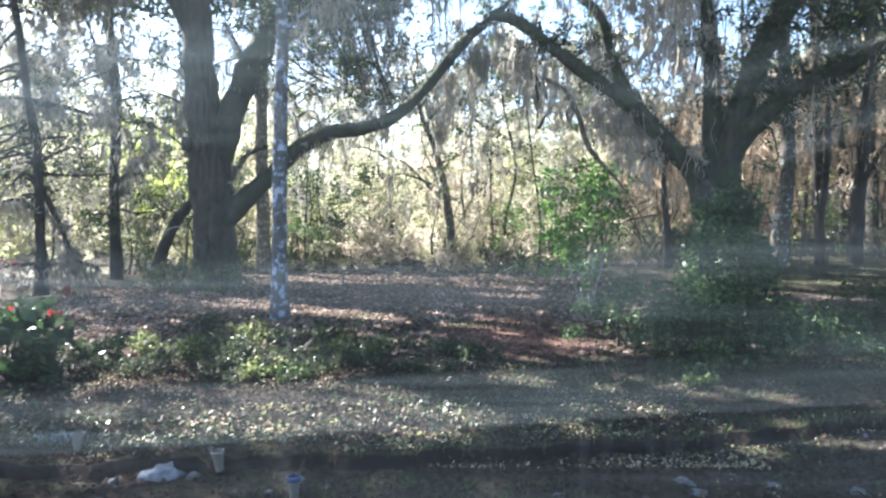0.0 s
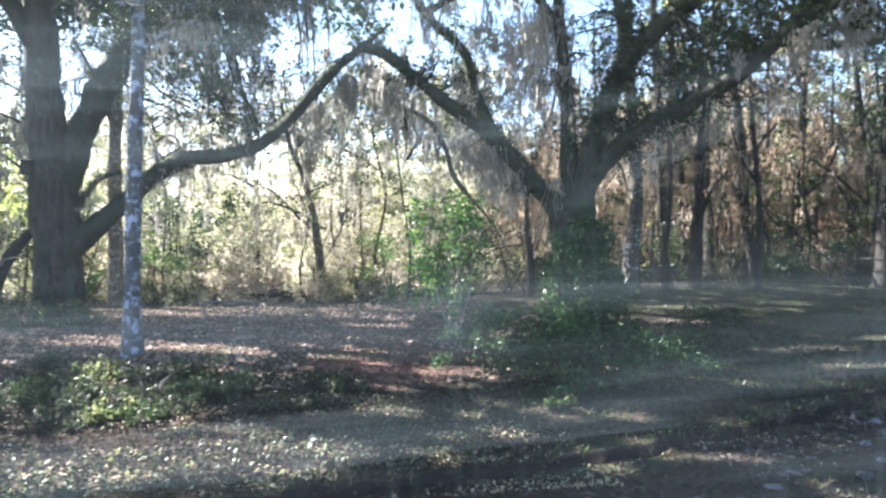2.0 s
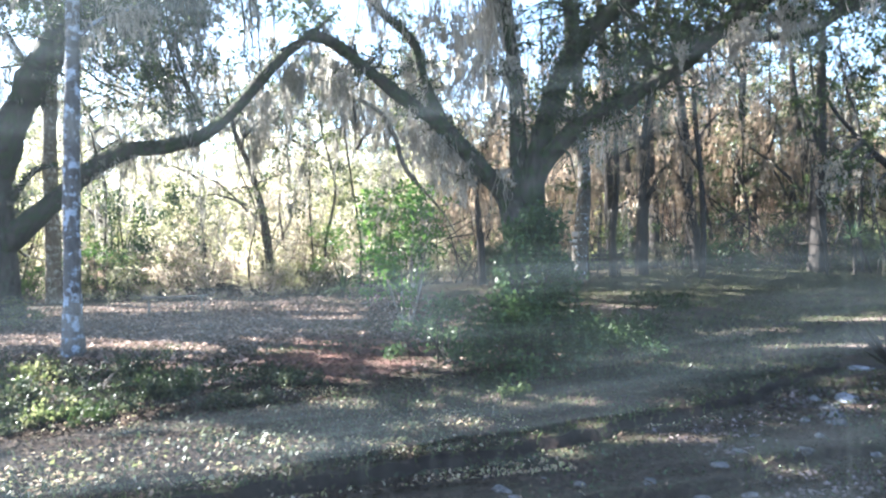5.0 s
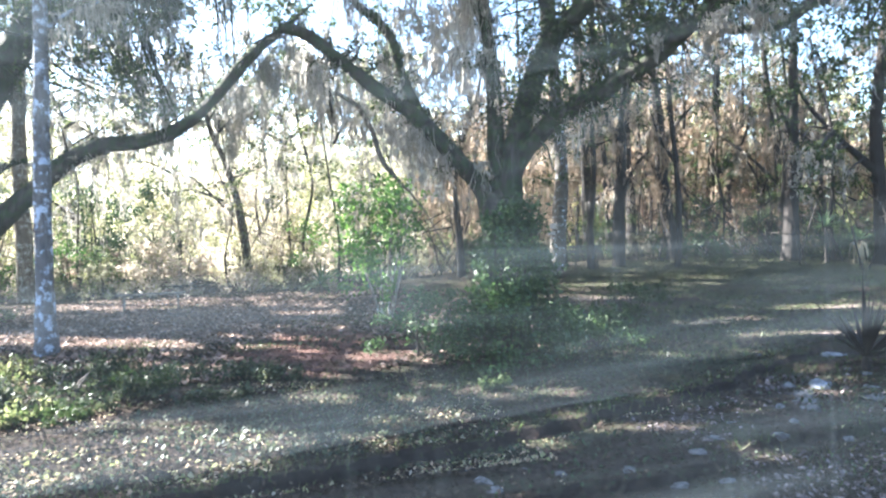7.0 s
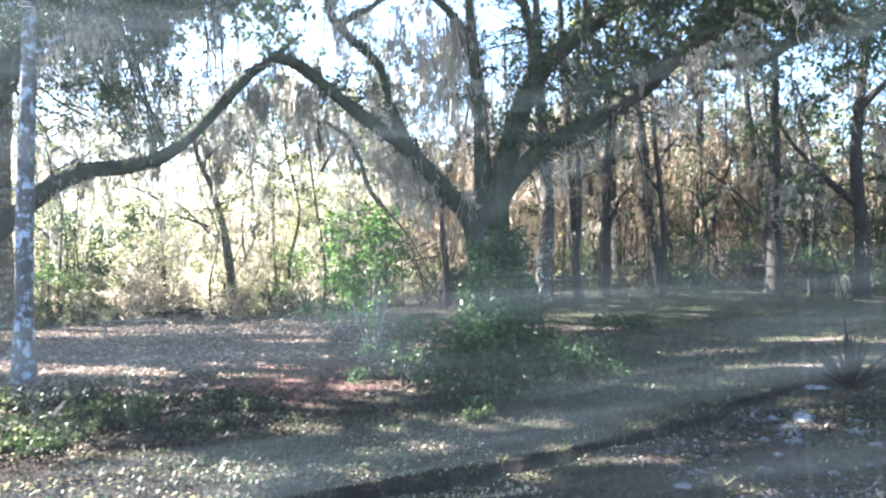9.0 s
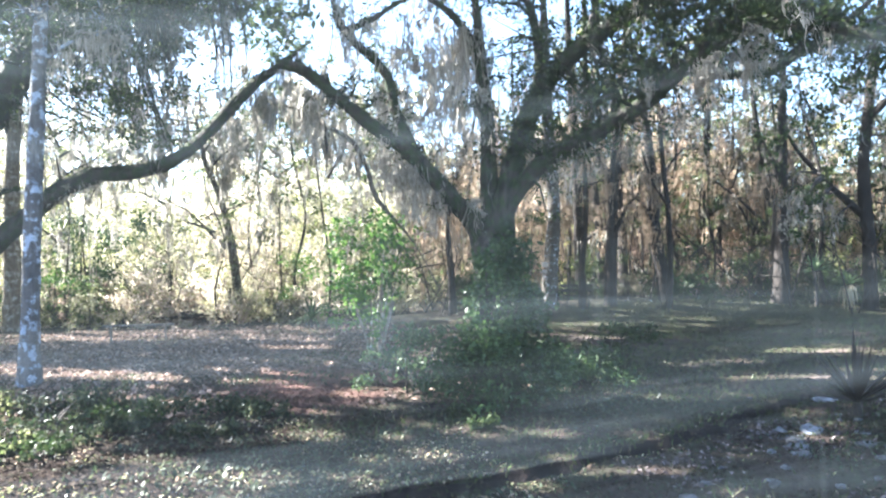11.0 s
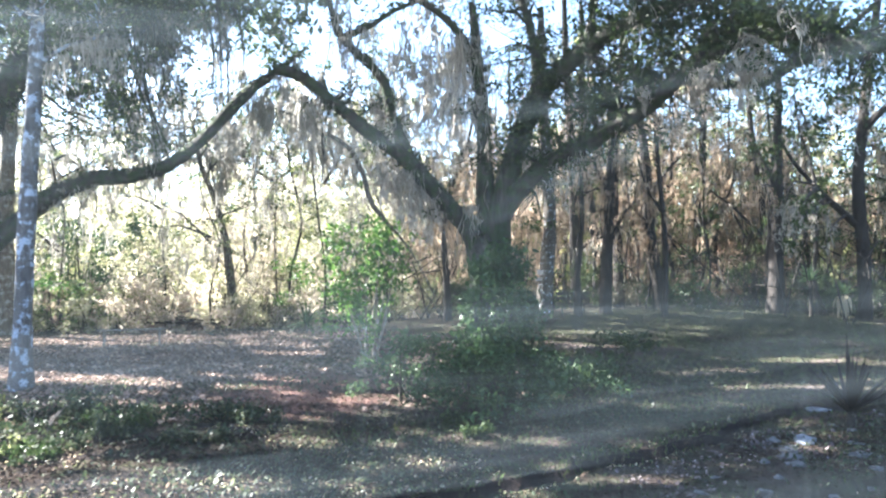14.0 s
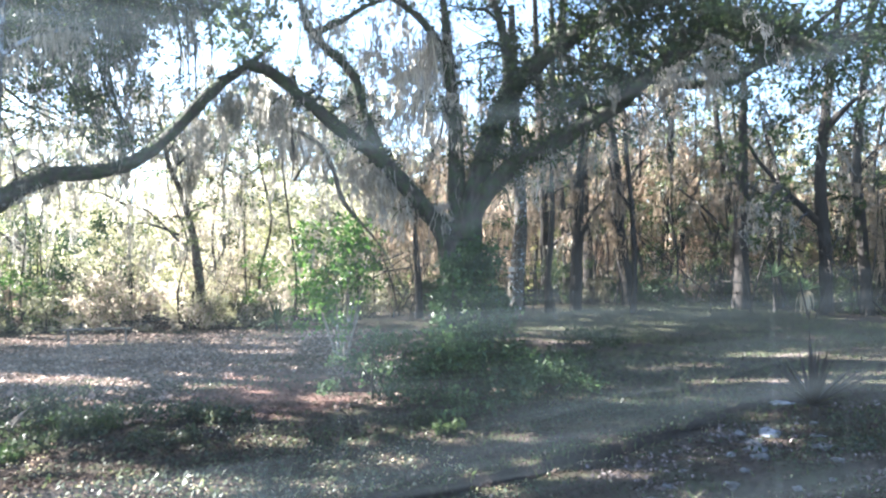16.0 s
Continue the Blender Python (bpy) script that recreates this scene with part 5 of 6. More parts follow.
shrub_row(edge_brown, 16, 62, 30, 34, 24, 0.6, 1.1)
shrub_row(edge_brown, 14, 64, 35, 42, 24, 0.9, 1.5)

thicket = [shrub("thicket", "tall loose sunlit thicket of pale green leaves", "shrub", 76 + k, 4.0, 5.0, (LEAF_SUNLIT_CREAM, LEAF_LIGHT)[k], 44, 0.14, 10, BARK_PALE, 16, "undergrowth", 0.03, 0.2) for k in range(2)]
shrub_row(thicket, -25, 14, 29, 33, 15, 0.45, 0.8)


def far_belt(name, label, az0, az1, d0, d1, h, n, size, m, seed):
    """A distant belt of woods as one leafy mass."""
    rng = np.random.default_rng(seed)
    a = np.radians(rng.uniform(az0, az1, n // 40))
    d = rng.uniform(d0, d1, n // 40)
    top = h * (0.6 + 0.4 * np.sin(a * 37) * np.sin(a * 91 + 1))
    c = np.stack([d * np.sin(a), d * np.cos(a), 0.6 + top * rng.uniform(0, 1, len(a)) ** 0.8], 1)
    p = np.repeat(c, 40, 0) + rng.normal(0, 1.1, (len(c) * 40, 3))
    p[:, 2] = np.maximum(p[:, 2], 0.7)
    v, f = leaves_arrays(p, size, rng)
    return tagged(new(name, mesh_from(name, v, f, m)), label, "woods", kind="stuff")


far_belt("far_woods", "distant sunlit belt of pale woods", -60, 25, 75, 110, 16, 26000, 0.75, LEAF_SUNLIT_CREAM, 5)
far_belt("far_woods", "sunlit leafy woods behind the yard", -50, 16, 46, 64, 14, 70000, 0.46, LEAF_SUNLIT_CREAM, 7)
far_belt("far_woods", "distant brown and green belt of woods", 14, 75, 52, 75, 15, 30000, 0.8, LEAF_BROWN, 6)
far_belt("far_woods", "olive and brown woods behind the lawn", 15, 66, 38, 50, 9, 26000, 0.30, LEAF_OLIVE, 14)


def moss_belt(label, az0, az1, d0, d1, z0, z1, n, m, seed):
    """Moss hanging from the twigs all through a stretch of woods, in uneven columns."""
    rng = np.random.default_rng(seed)
    a = np.radians(az0 + (az1 - az0) * rng.uniform(0, 1, n // 3))
    d = rng.uniform(d0, d1, n // 3)
    c = np.stack([d * np.sin(a), d * np.cos(a), rng.uniform(z0, z1, n // 3)], 1)
    c = np.repeat(c, 3, 0) + rng.normal(0, 1, (len(c) * 3, 3)) * [0.3, 0.3, 0.7]
    c = c[(c[:, 2] > 2.2) & open_sky(c) & open_sky(c - [0, 0, 0.8])]
    v, f = moss_fuzz(c, rng, (0.6, 2.2), 60, 0.17, 0.13)
    return tagged(new("hanging_moss", mesh_from("hanging_moss", v, f, m)), label, "moss", kind="stuff")


moss_belt("tan moss hanging in columns through the woods", 15, 38, 26, 38, 2.6, 8.5, 640, MOSS_TAN, 15)
moss_belt("tan moss hanging low among the dark trunks", 38, 64, 28.5, 37, 2.4, 6.6, 480, MOSS_TAN, 19)
moss_belt("grey moss hanging in columns before sunlit woods", -8, 14, 24, 29, 6.2, 9.5, 130, MOSS, 16)
moss_belt("tan moss hanging in columns behind the spreading oak", 12.5, 20.5, 18.5, 23, 5.6, 10.5, 48, MOSS_ASH, 17)
moss_belt("grey moss hanging in columns among the trunks", -36, -15, 18, 24, 4.2, 10, 140, MOSS, 20)
moss_belt("tan moss hanging behind the great limbs", 26, 41, 29, 37, 5.0, 9.6, 130, MOSS_TAN, 21)
# evergreen and leafy shrubs in front of the spreading oak
put(shrub("evergreen_shrub", "tall dark conical evergreen shrub before the oak", "shrub", 91, 1.8, 2.3, LEAF_DARK, 110, 0.085, 9, None, 220, "", 0.03, 0.62, fine=0.6), *(3.78, 9.10), 0.3)
put(shrub("shrub", "tall bright green leafy shrub with thin stems", "shrub", 92, 1.75, 2.9, LEAF_BRIGHT, 30, 0.13, 12, BARK_PALE, 80, "", 0.25, 0.1), *(3.0, 14.83), 0.3)
put(shrub("shrub", "low spreading leafy shrub in dappled light", "shrub", 93, 2.0, 0.95, LEAF_FRESH, 36, 0.075, 14, None, 200, "shrubs under the oak", fine=0.7), *(2.67, 9.91), 0.3)
put(shrub("shrub", "low dark green shrub in the oak's shade", "shrub", 94, 2.5, 1.0, LEAF_DARK, 40, 0.075, 14, None, 300, "shrubs under the oak", fine=0.9), *(3.71, 9.11), 0.3)
put(shrub("shrub", "low dark green shrub in the oak's shade", "shrub", 95, 2.4, 0.55, LEAF_DARK, 40, 0.07, 12, None, 320, "shrubs under the oak", fine=0.75), *(5.36, 9.54), 0.3)
put(shrub("shrub", "low dark shrub with ragged upright shoots", "shrub", 96, 1.7, 0.85, LEAF_OAK, 30, 0.07, 16, None, 130, "shrubs under the oak", 0.1, 0.35, 0.4, 0.55), *(6.45, 10.35), 0.3)
for k, (x, y, w, h, m) in enumerate([(-3.6, 29.2, 3.0, 4.2, LEAF_DARK), (-5.4, 29.4, 2.4, 4.4, LEAF_DARK), (6.0, 29.0, 2.6, 3.6, LEAF_OLIVE), (-9.6, 28.0, 3.0, 4.4, LEAF_OAK)]):
    put(shrub("evergreen_shrub", "big shaded evergreen bush standing in the sunlit woods", "shrub", 230 + k, w, h, m, 34, 0.15, 9, None, 46, "undergrowth", 0.04, 0.25), x, y, k)
for k, (x, y, w, h) in enumerate([(-0.2, 29.6, 2.2, 5.0), (4.8, 29.6, 2.6, 5.6), (1.9, 31.5, 2.6, 6.0), (7.2, 30.2, 2.4, 5.2), (-7.6, 30.5, 2.6, 4.4)]):
    put(shrub("thicket", "tall sunlit thicket of pinkish cream leaves and dry moss", "shrub", 240 + k, w, h, (LEAF_SUNLIT_PINK, LEAF_SUNLIT_CREAM)[k % 2], 44, 0.13, 9, BARK_PALE, 40, "undergrowth", 0.02, 0.15), x, y, k)
for k, (x, y, w, h, m) in enumerate([(22.4, 20.9, 2.2, 4.2, LEAF_OAK), (13.6, 23.4, 2.6, 2.4, LEAF_OAK), (22.6, 18.9, 2.6, 3.6, LEAF_OAK), (17.0, 22.4, 3.0, 2.4, LEAF_DARK), (19.6, 21.6, 3.0, 3.0, LEAF_OAK)]):
    put(shrub("evergreen_shrub", "dark tangled evergreen bush at the edge of the woods", "shrub", 250 + k, w, h, m, 28, 0.11, 9, None, 34, "undergrowth", 0.05, 0.1), x, y, k)
for k, (x, y, w, h) in enumerate([(17.2, 22.3, 1.8, 2.6), (18.9, 22.1, 2.0, 2.6), (20.3, 21.5, 1.9, 2.5), (14.6, 23.4, 1.4, 1.8), (15.8, 23.6, 1.8, 2.4)]):
    put(shrub("shrub", "dry rust-brown brush lit by the sun before dark trunks", "shrub", 270 + k, w, h, LEAF_RUST, 24, 0.10, 12, BARK_PALE, 60, "undergrowth", 0.05, 0.3, 0.3), x, y, k)
for k, (x, y, r, h) in enumerate([(12.9, 21.4, 0.24, 9.0), (15.6, 21.9, 0.30, 10.0), (18.9, 19.8, 0.34, 9.5)]):
    lean = (0.5, -0.7, 0.4)[k]
    tree("tree", "thick rough dark trunk at the edge of the woods", "tree", [(x, y, 0.1, r), (x + 0.1 * lean, y, 1.6, r * 0.86), (x + 0.5 * lean, y + 0.1, 3.6, r * 0.8), (x + 0.7 * lean, y, 6.0, r * 0.62), (x + 1.3 * lean, y, h, r * 0.3)],
         [[(x + 0.5 * lean, y, 3.4, r * 0.4), (x + 1.4 * lean, y - 0.3, 4.4, r * 0.3), (x + 2.4 * lean, y - 0.4, 4.9, r * 0.14)], [(x + 0.6 * lean, y, 5.0, r * 0.36), (x - 0.6 * lean, y, 6.2, r * 0.25), (x - 1.6 * lean, y, 6.8, r * 0.1)]],
         BARK_DARK, BARK_DARK, box_clumps(x - 1.5, x + 1.5, y - 1, y + 1, 4.2, 7.0, 9, R, (0.3, 0.6)), LEAF_OAK, 200, 0.11, 24, (0.5, 1.8), MOSS_TAN, 280 + k, 0.35, True, "trunks of the right-hand woods", 0.0, moss_crown=20, columns=40)
R = np.random.default_rng(67)
for k, (c, w, h, m) in enumerate([((-4.03, 26.19, 2.45), 2.4, 1.6, LEAF_OLIVE), ((-5.58, 26.42, 2.30), 2.8, 2.0, LEAF_BRIGHT), ((-1.73, 25.94, 1.37), 1.8, 1.1, LEAF_SUNLIT_PINK), ((1.00, 25.98, 1.26), 2.2, 1.2, LEAF_SUNLIT_CREAM), ((2.91, 26.34, 1.82), 2.4, 2.4, LEAF_BRIGHT),
                                  ((4.23, 24.13, 1.16), 2.0, 1.4, LEAF_FRESH), ((1.97, 25.42, 1.02), 1.6, 1.0, LEAF_BROWN), ((-2.83, 25.85, 1.42), 2.0, 1.8, LEAF_SUNLIT_PINK), ((-2.41, 27.90, 2.87), 2.4, 3.0, LEAF_SUNLIT_PINK), ((0.03, 28.00, 1.93), 2.4, 2.4, LEAF_SUNLIT_CREAM), ((4.12, 27.19, 2.02), 2.4, 3.2, LEAF_SUNLIT_PINK), ((-3.31, 27.80, 1.42), 2.2, 2.6, LEAF_SUNLIT_CREAM), ((-10.66, 23.72, 1.27), 3.0, 2.0, LEAF_OAK), ((-5.02, 26.53, 1.44), 2.2, 1.4, LEAF_OLIVE), ((-4.3, 25.6, 0), 1.9, 1.1, LEAF_SUNLIT_CREAM), ((-3.2, 25.4, 0), 1.7, 1.2, LEAF_SUNLIT_PINK), ((-6.2, 25.7, 0), 1.8, 1.1, LEAF_SUNLIT_CREAM), ((2.6, 25.2, 0), 1.8, 1.2, LEAF_SUNLIT_PINK), ((0.2, 25.4, 0), 1.6, 0.9, LEAF_SUNLIT_PINK)]):
    put(shrub("shrub", "loose leafy shrub at the sunlit wood's edge", "shrub", 170 + k, w, h, m, 24, 0.12, 9, None, 60, "undergrowth", 0.05, 0.3), *c[:2], k)
for k, (x, y, w, h) in enumerate([(-6.6, 17.9, 1.6, 0.8), (-5.6, 18.0, 1.2, 0.6), (-7.5, 18.3, 1.2, 0.7)]):
    put(shrub("shrub", "low leafy plants round the foot of the big oak", "shrub", 260 + k, w, h, LEAF_OLIVE if k else LEAF_OAK, 18, 0.09, 9, None, 110, "plants at the oak's foot", 0.08, 0.3), x, y, k)
# foreground thicket
for k, (q, w, h, m) in enumerate([((-4.54, 8.50), 1.1, 0.4, LEAF_WEED), ((-4.33, 9.03), 0.9, 0.45, LEAF_OAK), ((-4.22, 9.77), 0.8, 0.5, LEAF_OLIVE), ((-3.62, 8.37), 1.1, 0.35, LEAF_WEED), ((-3.45, 9.07), 1.0, 0.55, LEAF_OAK),
                                  ((-3.80, 10.58), 1.0, 0.65, LEAF_WEED), ((-2.93, 9.08), 1.2, 0.55, LEAF_WEED), ((-2.88, 10.12), 1.0, 0.6, LEAF_OLIVE), ((-2.34, 8.57), 1.1, 0.4, LEAF_WEED), ((-2.08, 9.50), 1.2, 0.55, LEAF_WEED),
                                  ((-1.65, 10.29), 1.1, 0.6, LEAF_WEED), ((-1.53, 8.83), 1.2, 0.4, LEAF_WEED), ((-1.20, 9.12), 0.9, 0.4, LEAF_OAK), ((-2.78, 8.10), 1.0, 0.3, LEAF_WEED), ((-4.99, 8.32), 1.2, 0.45, LEAF_WEED), ((-1.88, 10.65), 1.0, 0.25, LEAF_WEED), ((-1.17, 9.06), 1.0, 0.22, LEAF_WEED), ((-0.78, 9.89), 1.1, 0.3, LEAF_WEED), ((-0.27, 8.24), 0.9, 0.2, LEAF_WEED), ((-0.05, 9.44), 1.1, 0.25, LEAF_WEED), ((0.49, 9.31), 0.9, 0.2, LEAF_WEED), ((-1.85, 8.23), 0.9, 0.2, LEAF_OAK), ((-2.24, 8.26), 0.9, 0.22, LEAF_OLIVE),
                                  ((2.85, 7.54), 0.35, 0.2, LEAF_OAK), ((2.81, 8.24), 0.3, 0.25, LEAF_OAK)]):
    put(shrub("weed_clump", "low leafy weeds on the leaf-strewn ground", "weeds", 101 + k, w, h * 0.6, m, 13, 0.065, 14, WOOD_GREY if k % 3 == 0 else None, 130, "foreground weeds", 0.1, 0.3), *q, k)
poin = put(shrub("poinsettia", "broad-leaved poinsettia shrub with a few red bracts", "shrub", 140, 1.5, 0.75, LEAF_DARK, 20, 0.18, 9, None, 50, "", 0.08, 0.2, 0.7), *(-5.06, 7.94), 0.0)
rp = np.random.default_rng(142)
v, f = leaves_arrays(np.repeat([(0.25, -0.3, 0.88), (-0.1, -0.45, 0.84), (0.5, -0.1, 0.86)], 5, 0) + rp.normal(0, 0.05, (15, 3)) - [0, 0, 0.1], 0.10, rp, 0.5)
part_mesh("bract", mesh_from("bract", v, f, RED), poin, "red bracts", "stuff")
put(shrub("shrub", "tall sapling cluster with yellow-green leaves coloured as if backlit", "shrub", 121, 2.6, 5.6, LEAF_GLOW, 40, 0.15, 9, BARK_PALE, 40, "", 0.45, 0.2), -11.2, 26.0, 0.5)
put(shrub("flowering_shrub", "far shrub with pinkish-red blossoms", "shrub", 122, 1.8, 0.9, RED, 9, 0.10, 7, None, 12, "", 0.3, 0.2), *(-13.71, 21.71), 0.5, 0.6)


def tangle(name, label, az0, az1, d0, d1, n, top, m, seed):
    """Dead branches, vines and saplings crossing one another in the wood's edge."""
    rng = np.random.default_rng(seed)
    tb = []
    for k in range(n):
        a, d = radians(rng.uniform(az0, az1)), rng.uniform(d0, d1)
        x, y = d * math.sin(a), d * math.cos(a)
        low = rng.uniform(0, 1) < 0.6
        s = np.array([x, y, float(gz(x, y)) - 0.1 if low else rng.uniform(1, top * 0.6)])
        e = s + [rng.normal(0, 1.6), rng.normal(0, 0.7), rng.uniform(1.2, top) if low else rng.uniform(-0.6, 1.8)]
        q = (s + e) / 2 + rng.normal(0, 0.35, 3)
        r = rng.uniform(0.012, 0.04)
        tb.append(tube([(*s, r), (*q, r * 0.8), (*e, r * 0.3)], 5, 0.08, 0, 0.5, rng))
        if rng.uniform() < 0.7:
            f = q + rng.normal(0, 0.8, 3) + [0, 0, 0.4]
            tb.append(tube([(*q, r * 0.6), (*((q + f) / 2 + rng.normal(0, 0.12, 3)), r * 0.45), (*f, 0.005)], 4, 0.05, 0, 0.4, rng))
    return tagged(new(name, tubes_mesh(name, tb, m)), label, "undergrowth", kind="stuff")


tangle("dead_branches", "tangle of dark dead branches and vines in the woods", 14, 62, 25.5, 34, 240, 6, BARK_DARK, 8)
tangle("dead_branches", "thin brown branches and dry stems before sunlit woods", -26, 14, 26, 31, 80, 4.0, BARK_BROWN, 18)
tangle("saplings", "crossing thin bare saplings at the wood's edge", -42, 14, 27, 36, 130, 4.5, BARK_PALE, 9)
put(shrub("flower", "small bright red flower plant on bare ground", "flower", 141, 0.45, 0.5, RED, 7, 0.09, 4, None, 110, "", 0.4, 0.2), *(-8.85, 16.11), 0.0, 0.6)
LEAF_PINK = leaf("dry_pinkish_leaf", [(0.30, 0.20, 0.16), (0.40, 0.30, 0.25), (0.48, 0.40, 0.33)], 0.5, 0.7, 0.1)
for k, (x, y, s) in enumerate([(-5.6, 26.6, 0.55), (-4.2, 27.2, 0.6), (-3.0, 26.8, 0.45), (-1.4, 27.4, 0.5)]):
    put(shrub("shrub", "dry pinkish shrub at the sunny wood's edge", "shrub", 150 + k, 2.4, 2.6, LEAF_PINK, 22, 0.16, 9, BARK_PALE, 34, "undergrowth", 0.1, 0.2), x, y, k, s)
for k, (x, y, s) in enumerate([(-7.4, 25.8, 0.5), (-6.6, 26.6, 0.6)]):
    put(shrub("shrub", "fresh green shrub at the sunny wood's edge", "shrub", 160 + k, 2.4, 2.2, LEAF_BRIGHT, 20, 0.15, 9, None, 50, "undergrowth", 0.05, 0.3), x, y, k, s)


# ---- ground cover ----
def scatter(name, label, category, n, box, m, size, rng, aspect=0.6, tilt=0.35, keep=None, lift=0.01, bank=False):
    x = rng.uniform(box[0], box[1], n)
    y = box[2] + (box[3] - box[2]) * rng.uniform(0, 1, n) ** 1.5
    off = bed_line(x) - y
    k = (off < -0.05) | (off > 0.12) | bank
    if keep is not None:
        k &= keep(x, y, rng)
    x, y = x[k], y[k]
    n = len(x)
    z = relief(x, y) + lift
    a = rng.uniform(0, 6.28, n)
    d = np.stack([np.cos(a), np.sin(a), rng.normal(0, tilt, n)], 1)
    w = np.stack([-np.sin(a), np.cos(a), rng.normal(0, tilt, n)], 1)
    s = size * rng.uniform(0.5, 1.4, (n, 1))
    c = np.stack([x, y, z], 1)
    v = np.stack([c - d * s / 2, c + w * s * aspect / 2 + [0, 0, 0.008], c + d * s / 2, c - w * s * aspect / 2 + [0, 0, 0.008]], 1).reshape(-1, 3)
    v[:, 2] = np.maximum(v[:, 2], relief(v[:, 0], v[:, 1]) + 0.003)
    return tagged(new(name, mesh_from(name, v, np.arange(4 * n).reshape(n, 4), m)), label, category, kind="stuff")


def patchy(x, y, rng):
    f = np.sin(x * 1.1 + 0.7 * np.sin(y * 0.9)) * np.sin(y * 1.4 + 0.5 * np.sin(x * 1.3)) + rng.normal(0, 0.5, len(x))
    bank = (y < bed_line(x)) & (y > bed_line(x) - 0.1) & (rng.uniform(0, 1, len(x)) < 0.8)
    dark = (x > -0.5) & (y < 8) & (rng.uniform(0, 1, len(x)) < 0.45)
    return (f > -0.35) & ~bank & ~dark & (np.hypot((x - 1.3) / 1.5, (y - 11.4) / 2.0) > 0.9)


R = np.random.default_rng(131)
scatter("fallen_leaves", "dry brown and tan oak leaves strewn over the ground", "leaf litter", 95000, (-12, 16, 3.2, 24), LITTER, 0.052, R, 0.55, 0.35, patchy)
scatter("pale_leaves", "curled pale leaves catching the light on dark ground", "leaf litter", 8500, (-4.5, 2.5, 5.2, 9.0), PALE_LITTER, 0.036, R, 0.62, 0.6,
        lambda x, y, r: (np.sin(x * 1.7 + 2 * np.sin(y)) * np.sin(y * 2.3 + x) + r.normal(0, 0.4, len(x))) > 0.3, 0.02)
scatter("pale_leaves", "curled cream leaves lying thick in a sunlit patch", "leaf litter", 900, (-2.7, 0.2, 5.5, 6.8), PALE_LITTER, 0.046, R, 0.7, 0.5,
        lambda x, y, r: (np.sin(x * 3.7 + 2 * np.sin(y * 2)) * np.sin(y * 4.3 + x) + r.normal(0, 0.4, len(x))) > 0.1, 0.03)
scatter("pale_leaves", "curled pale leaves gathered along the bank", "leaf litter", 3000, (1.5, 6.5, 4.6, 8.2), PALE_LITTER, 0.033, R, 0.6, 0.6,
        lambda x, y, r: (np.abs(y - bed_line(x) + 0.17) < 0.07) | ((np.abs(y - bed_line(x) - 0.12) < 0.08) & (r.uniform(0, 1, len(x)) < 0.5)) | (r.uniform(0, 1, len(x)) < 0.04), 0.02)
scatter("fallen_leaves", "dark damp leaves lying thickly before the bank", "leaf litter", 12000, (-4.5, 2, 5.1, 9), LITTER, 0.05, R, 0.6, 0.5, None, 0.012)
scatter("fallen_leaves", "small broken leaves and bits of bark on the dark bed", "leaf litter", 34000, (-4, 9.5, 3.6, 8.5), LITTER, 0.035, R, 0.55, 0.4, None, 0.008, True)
scatter("ground_ivy", "fine green moss and seedlings on the damp ground", "weeds", 9000, (0.5, 9.5, 3.6, 8.5), LEAF_FRESH, 0.03, R, 0.6, 0.6, lambda x, y, r: np.sin(x * 1.9 + y) * np.sin(y * 2.1) + r.normal(0, 0.4, len(x)) > 0.2, 0.015)
DRY = leaf("dry_fallen_leaf", [(0.115, 0.08, 0.064), (0.20, 0.142, 0.118), (0.29, 0.212, 0.178), (0.46, 0.36, 0.305)], 0.15, 0.85, 0.04)
scatter("dry_leaves", "dry pinkish-brown leaves covering the yard", "leaf litter", 36000, (-9, 6, 9.5, 25), DRY, 0.10, R, 0.6, 0.45,
        lambda x, y, r: (np.hypot((x + 1.5) / 8, (y - 16) / 7.5) + r.normal(0, 0.15, len(x)) < 1) & (np.hypot((x - 1.3) / 1.5, (y - 11.4) / 2.0) > 1), 0.02)
GRAVEL = leaf("pinkish_gravel", [(0.07, 0.056, 0.058), (0.15, 0.125, 0.128), (0.28, 0.235, 0.235)], 0.0, 0.9, 0.1)
scatter("gravel", "pinkish stone chips and crumbs strewn over the bed", "gravel", 7000, (3.6, 9.5, 3.6, 7.0), GRAVEL, 0.045, R, 0.8, 0.5, lambda x, y, r: (y < bed_line(x) - 0.25) & (np.sin(x * 2.3 + y) + np.sin(y * 3.1 - x) + r.normal(0, 0.6, len(x)) > 0.2), 0.01, True)
CHIPS = leaf("red_mulch", [(0.09, 0.054, 0.046), (0.17, 0.105, 0.09), (0.25, 0.165, 0.14)], 0.05, 0.85, 0.04)
scatter("mulch", "reddish wood mulch spread in a low patch", "mulch", 9000, (-0.4, 3.0, 9.2, 13.6), CHIPS, 0.05, R, 0.45, 0.4,
        lambda x, y, r: np.hypot((x - 1.3) / 1.5, (y - 11.4) / 2.0) + r.normal(0, 0.12, len(x)) < 1, 0.01)
scatter("ground_ivy", "low green weeds creeping through the leaf litter", "weeds", 34000, (-8, 10, 5.4, 13), LEAF_WEED, 0.043, R, 0.7, 0.6,
        lambda x, y, r: (np.sin(x * 0.9 + 1) * np.sin(y * 1.1 + x * 0.3) + r.normal(0, 0.35, len(x))) > 0.25, 0.04)


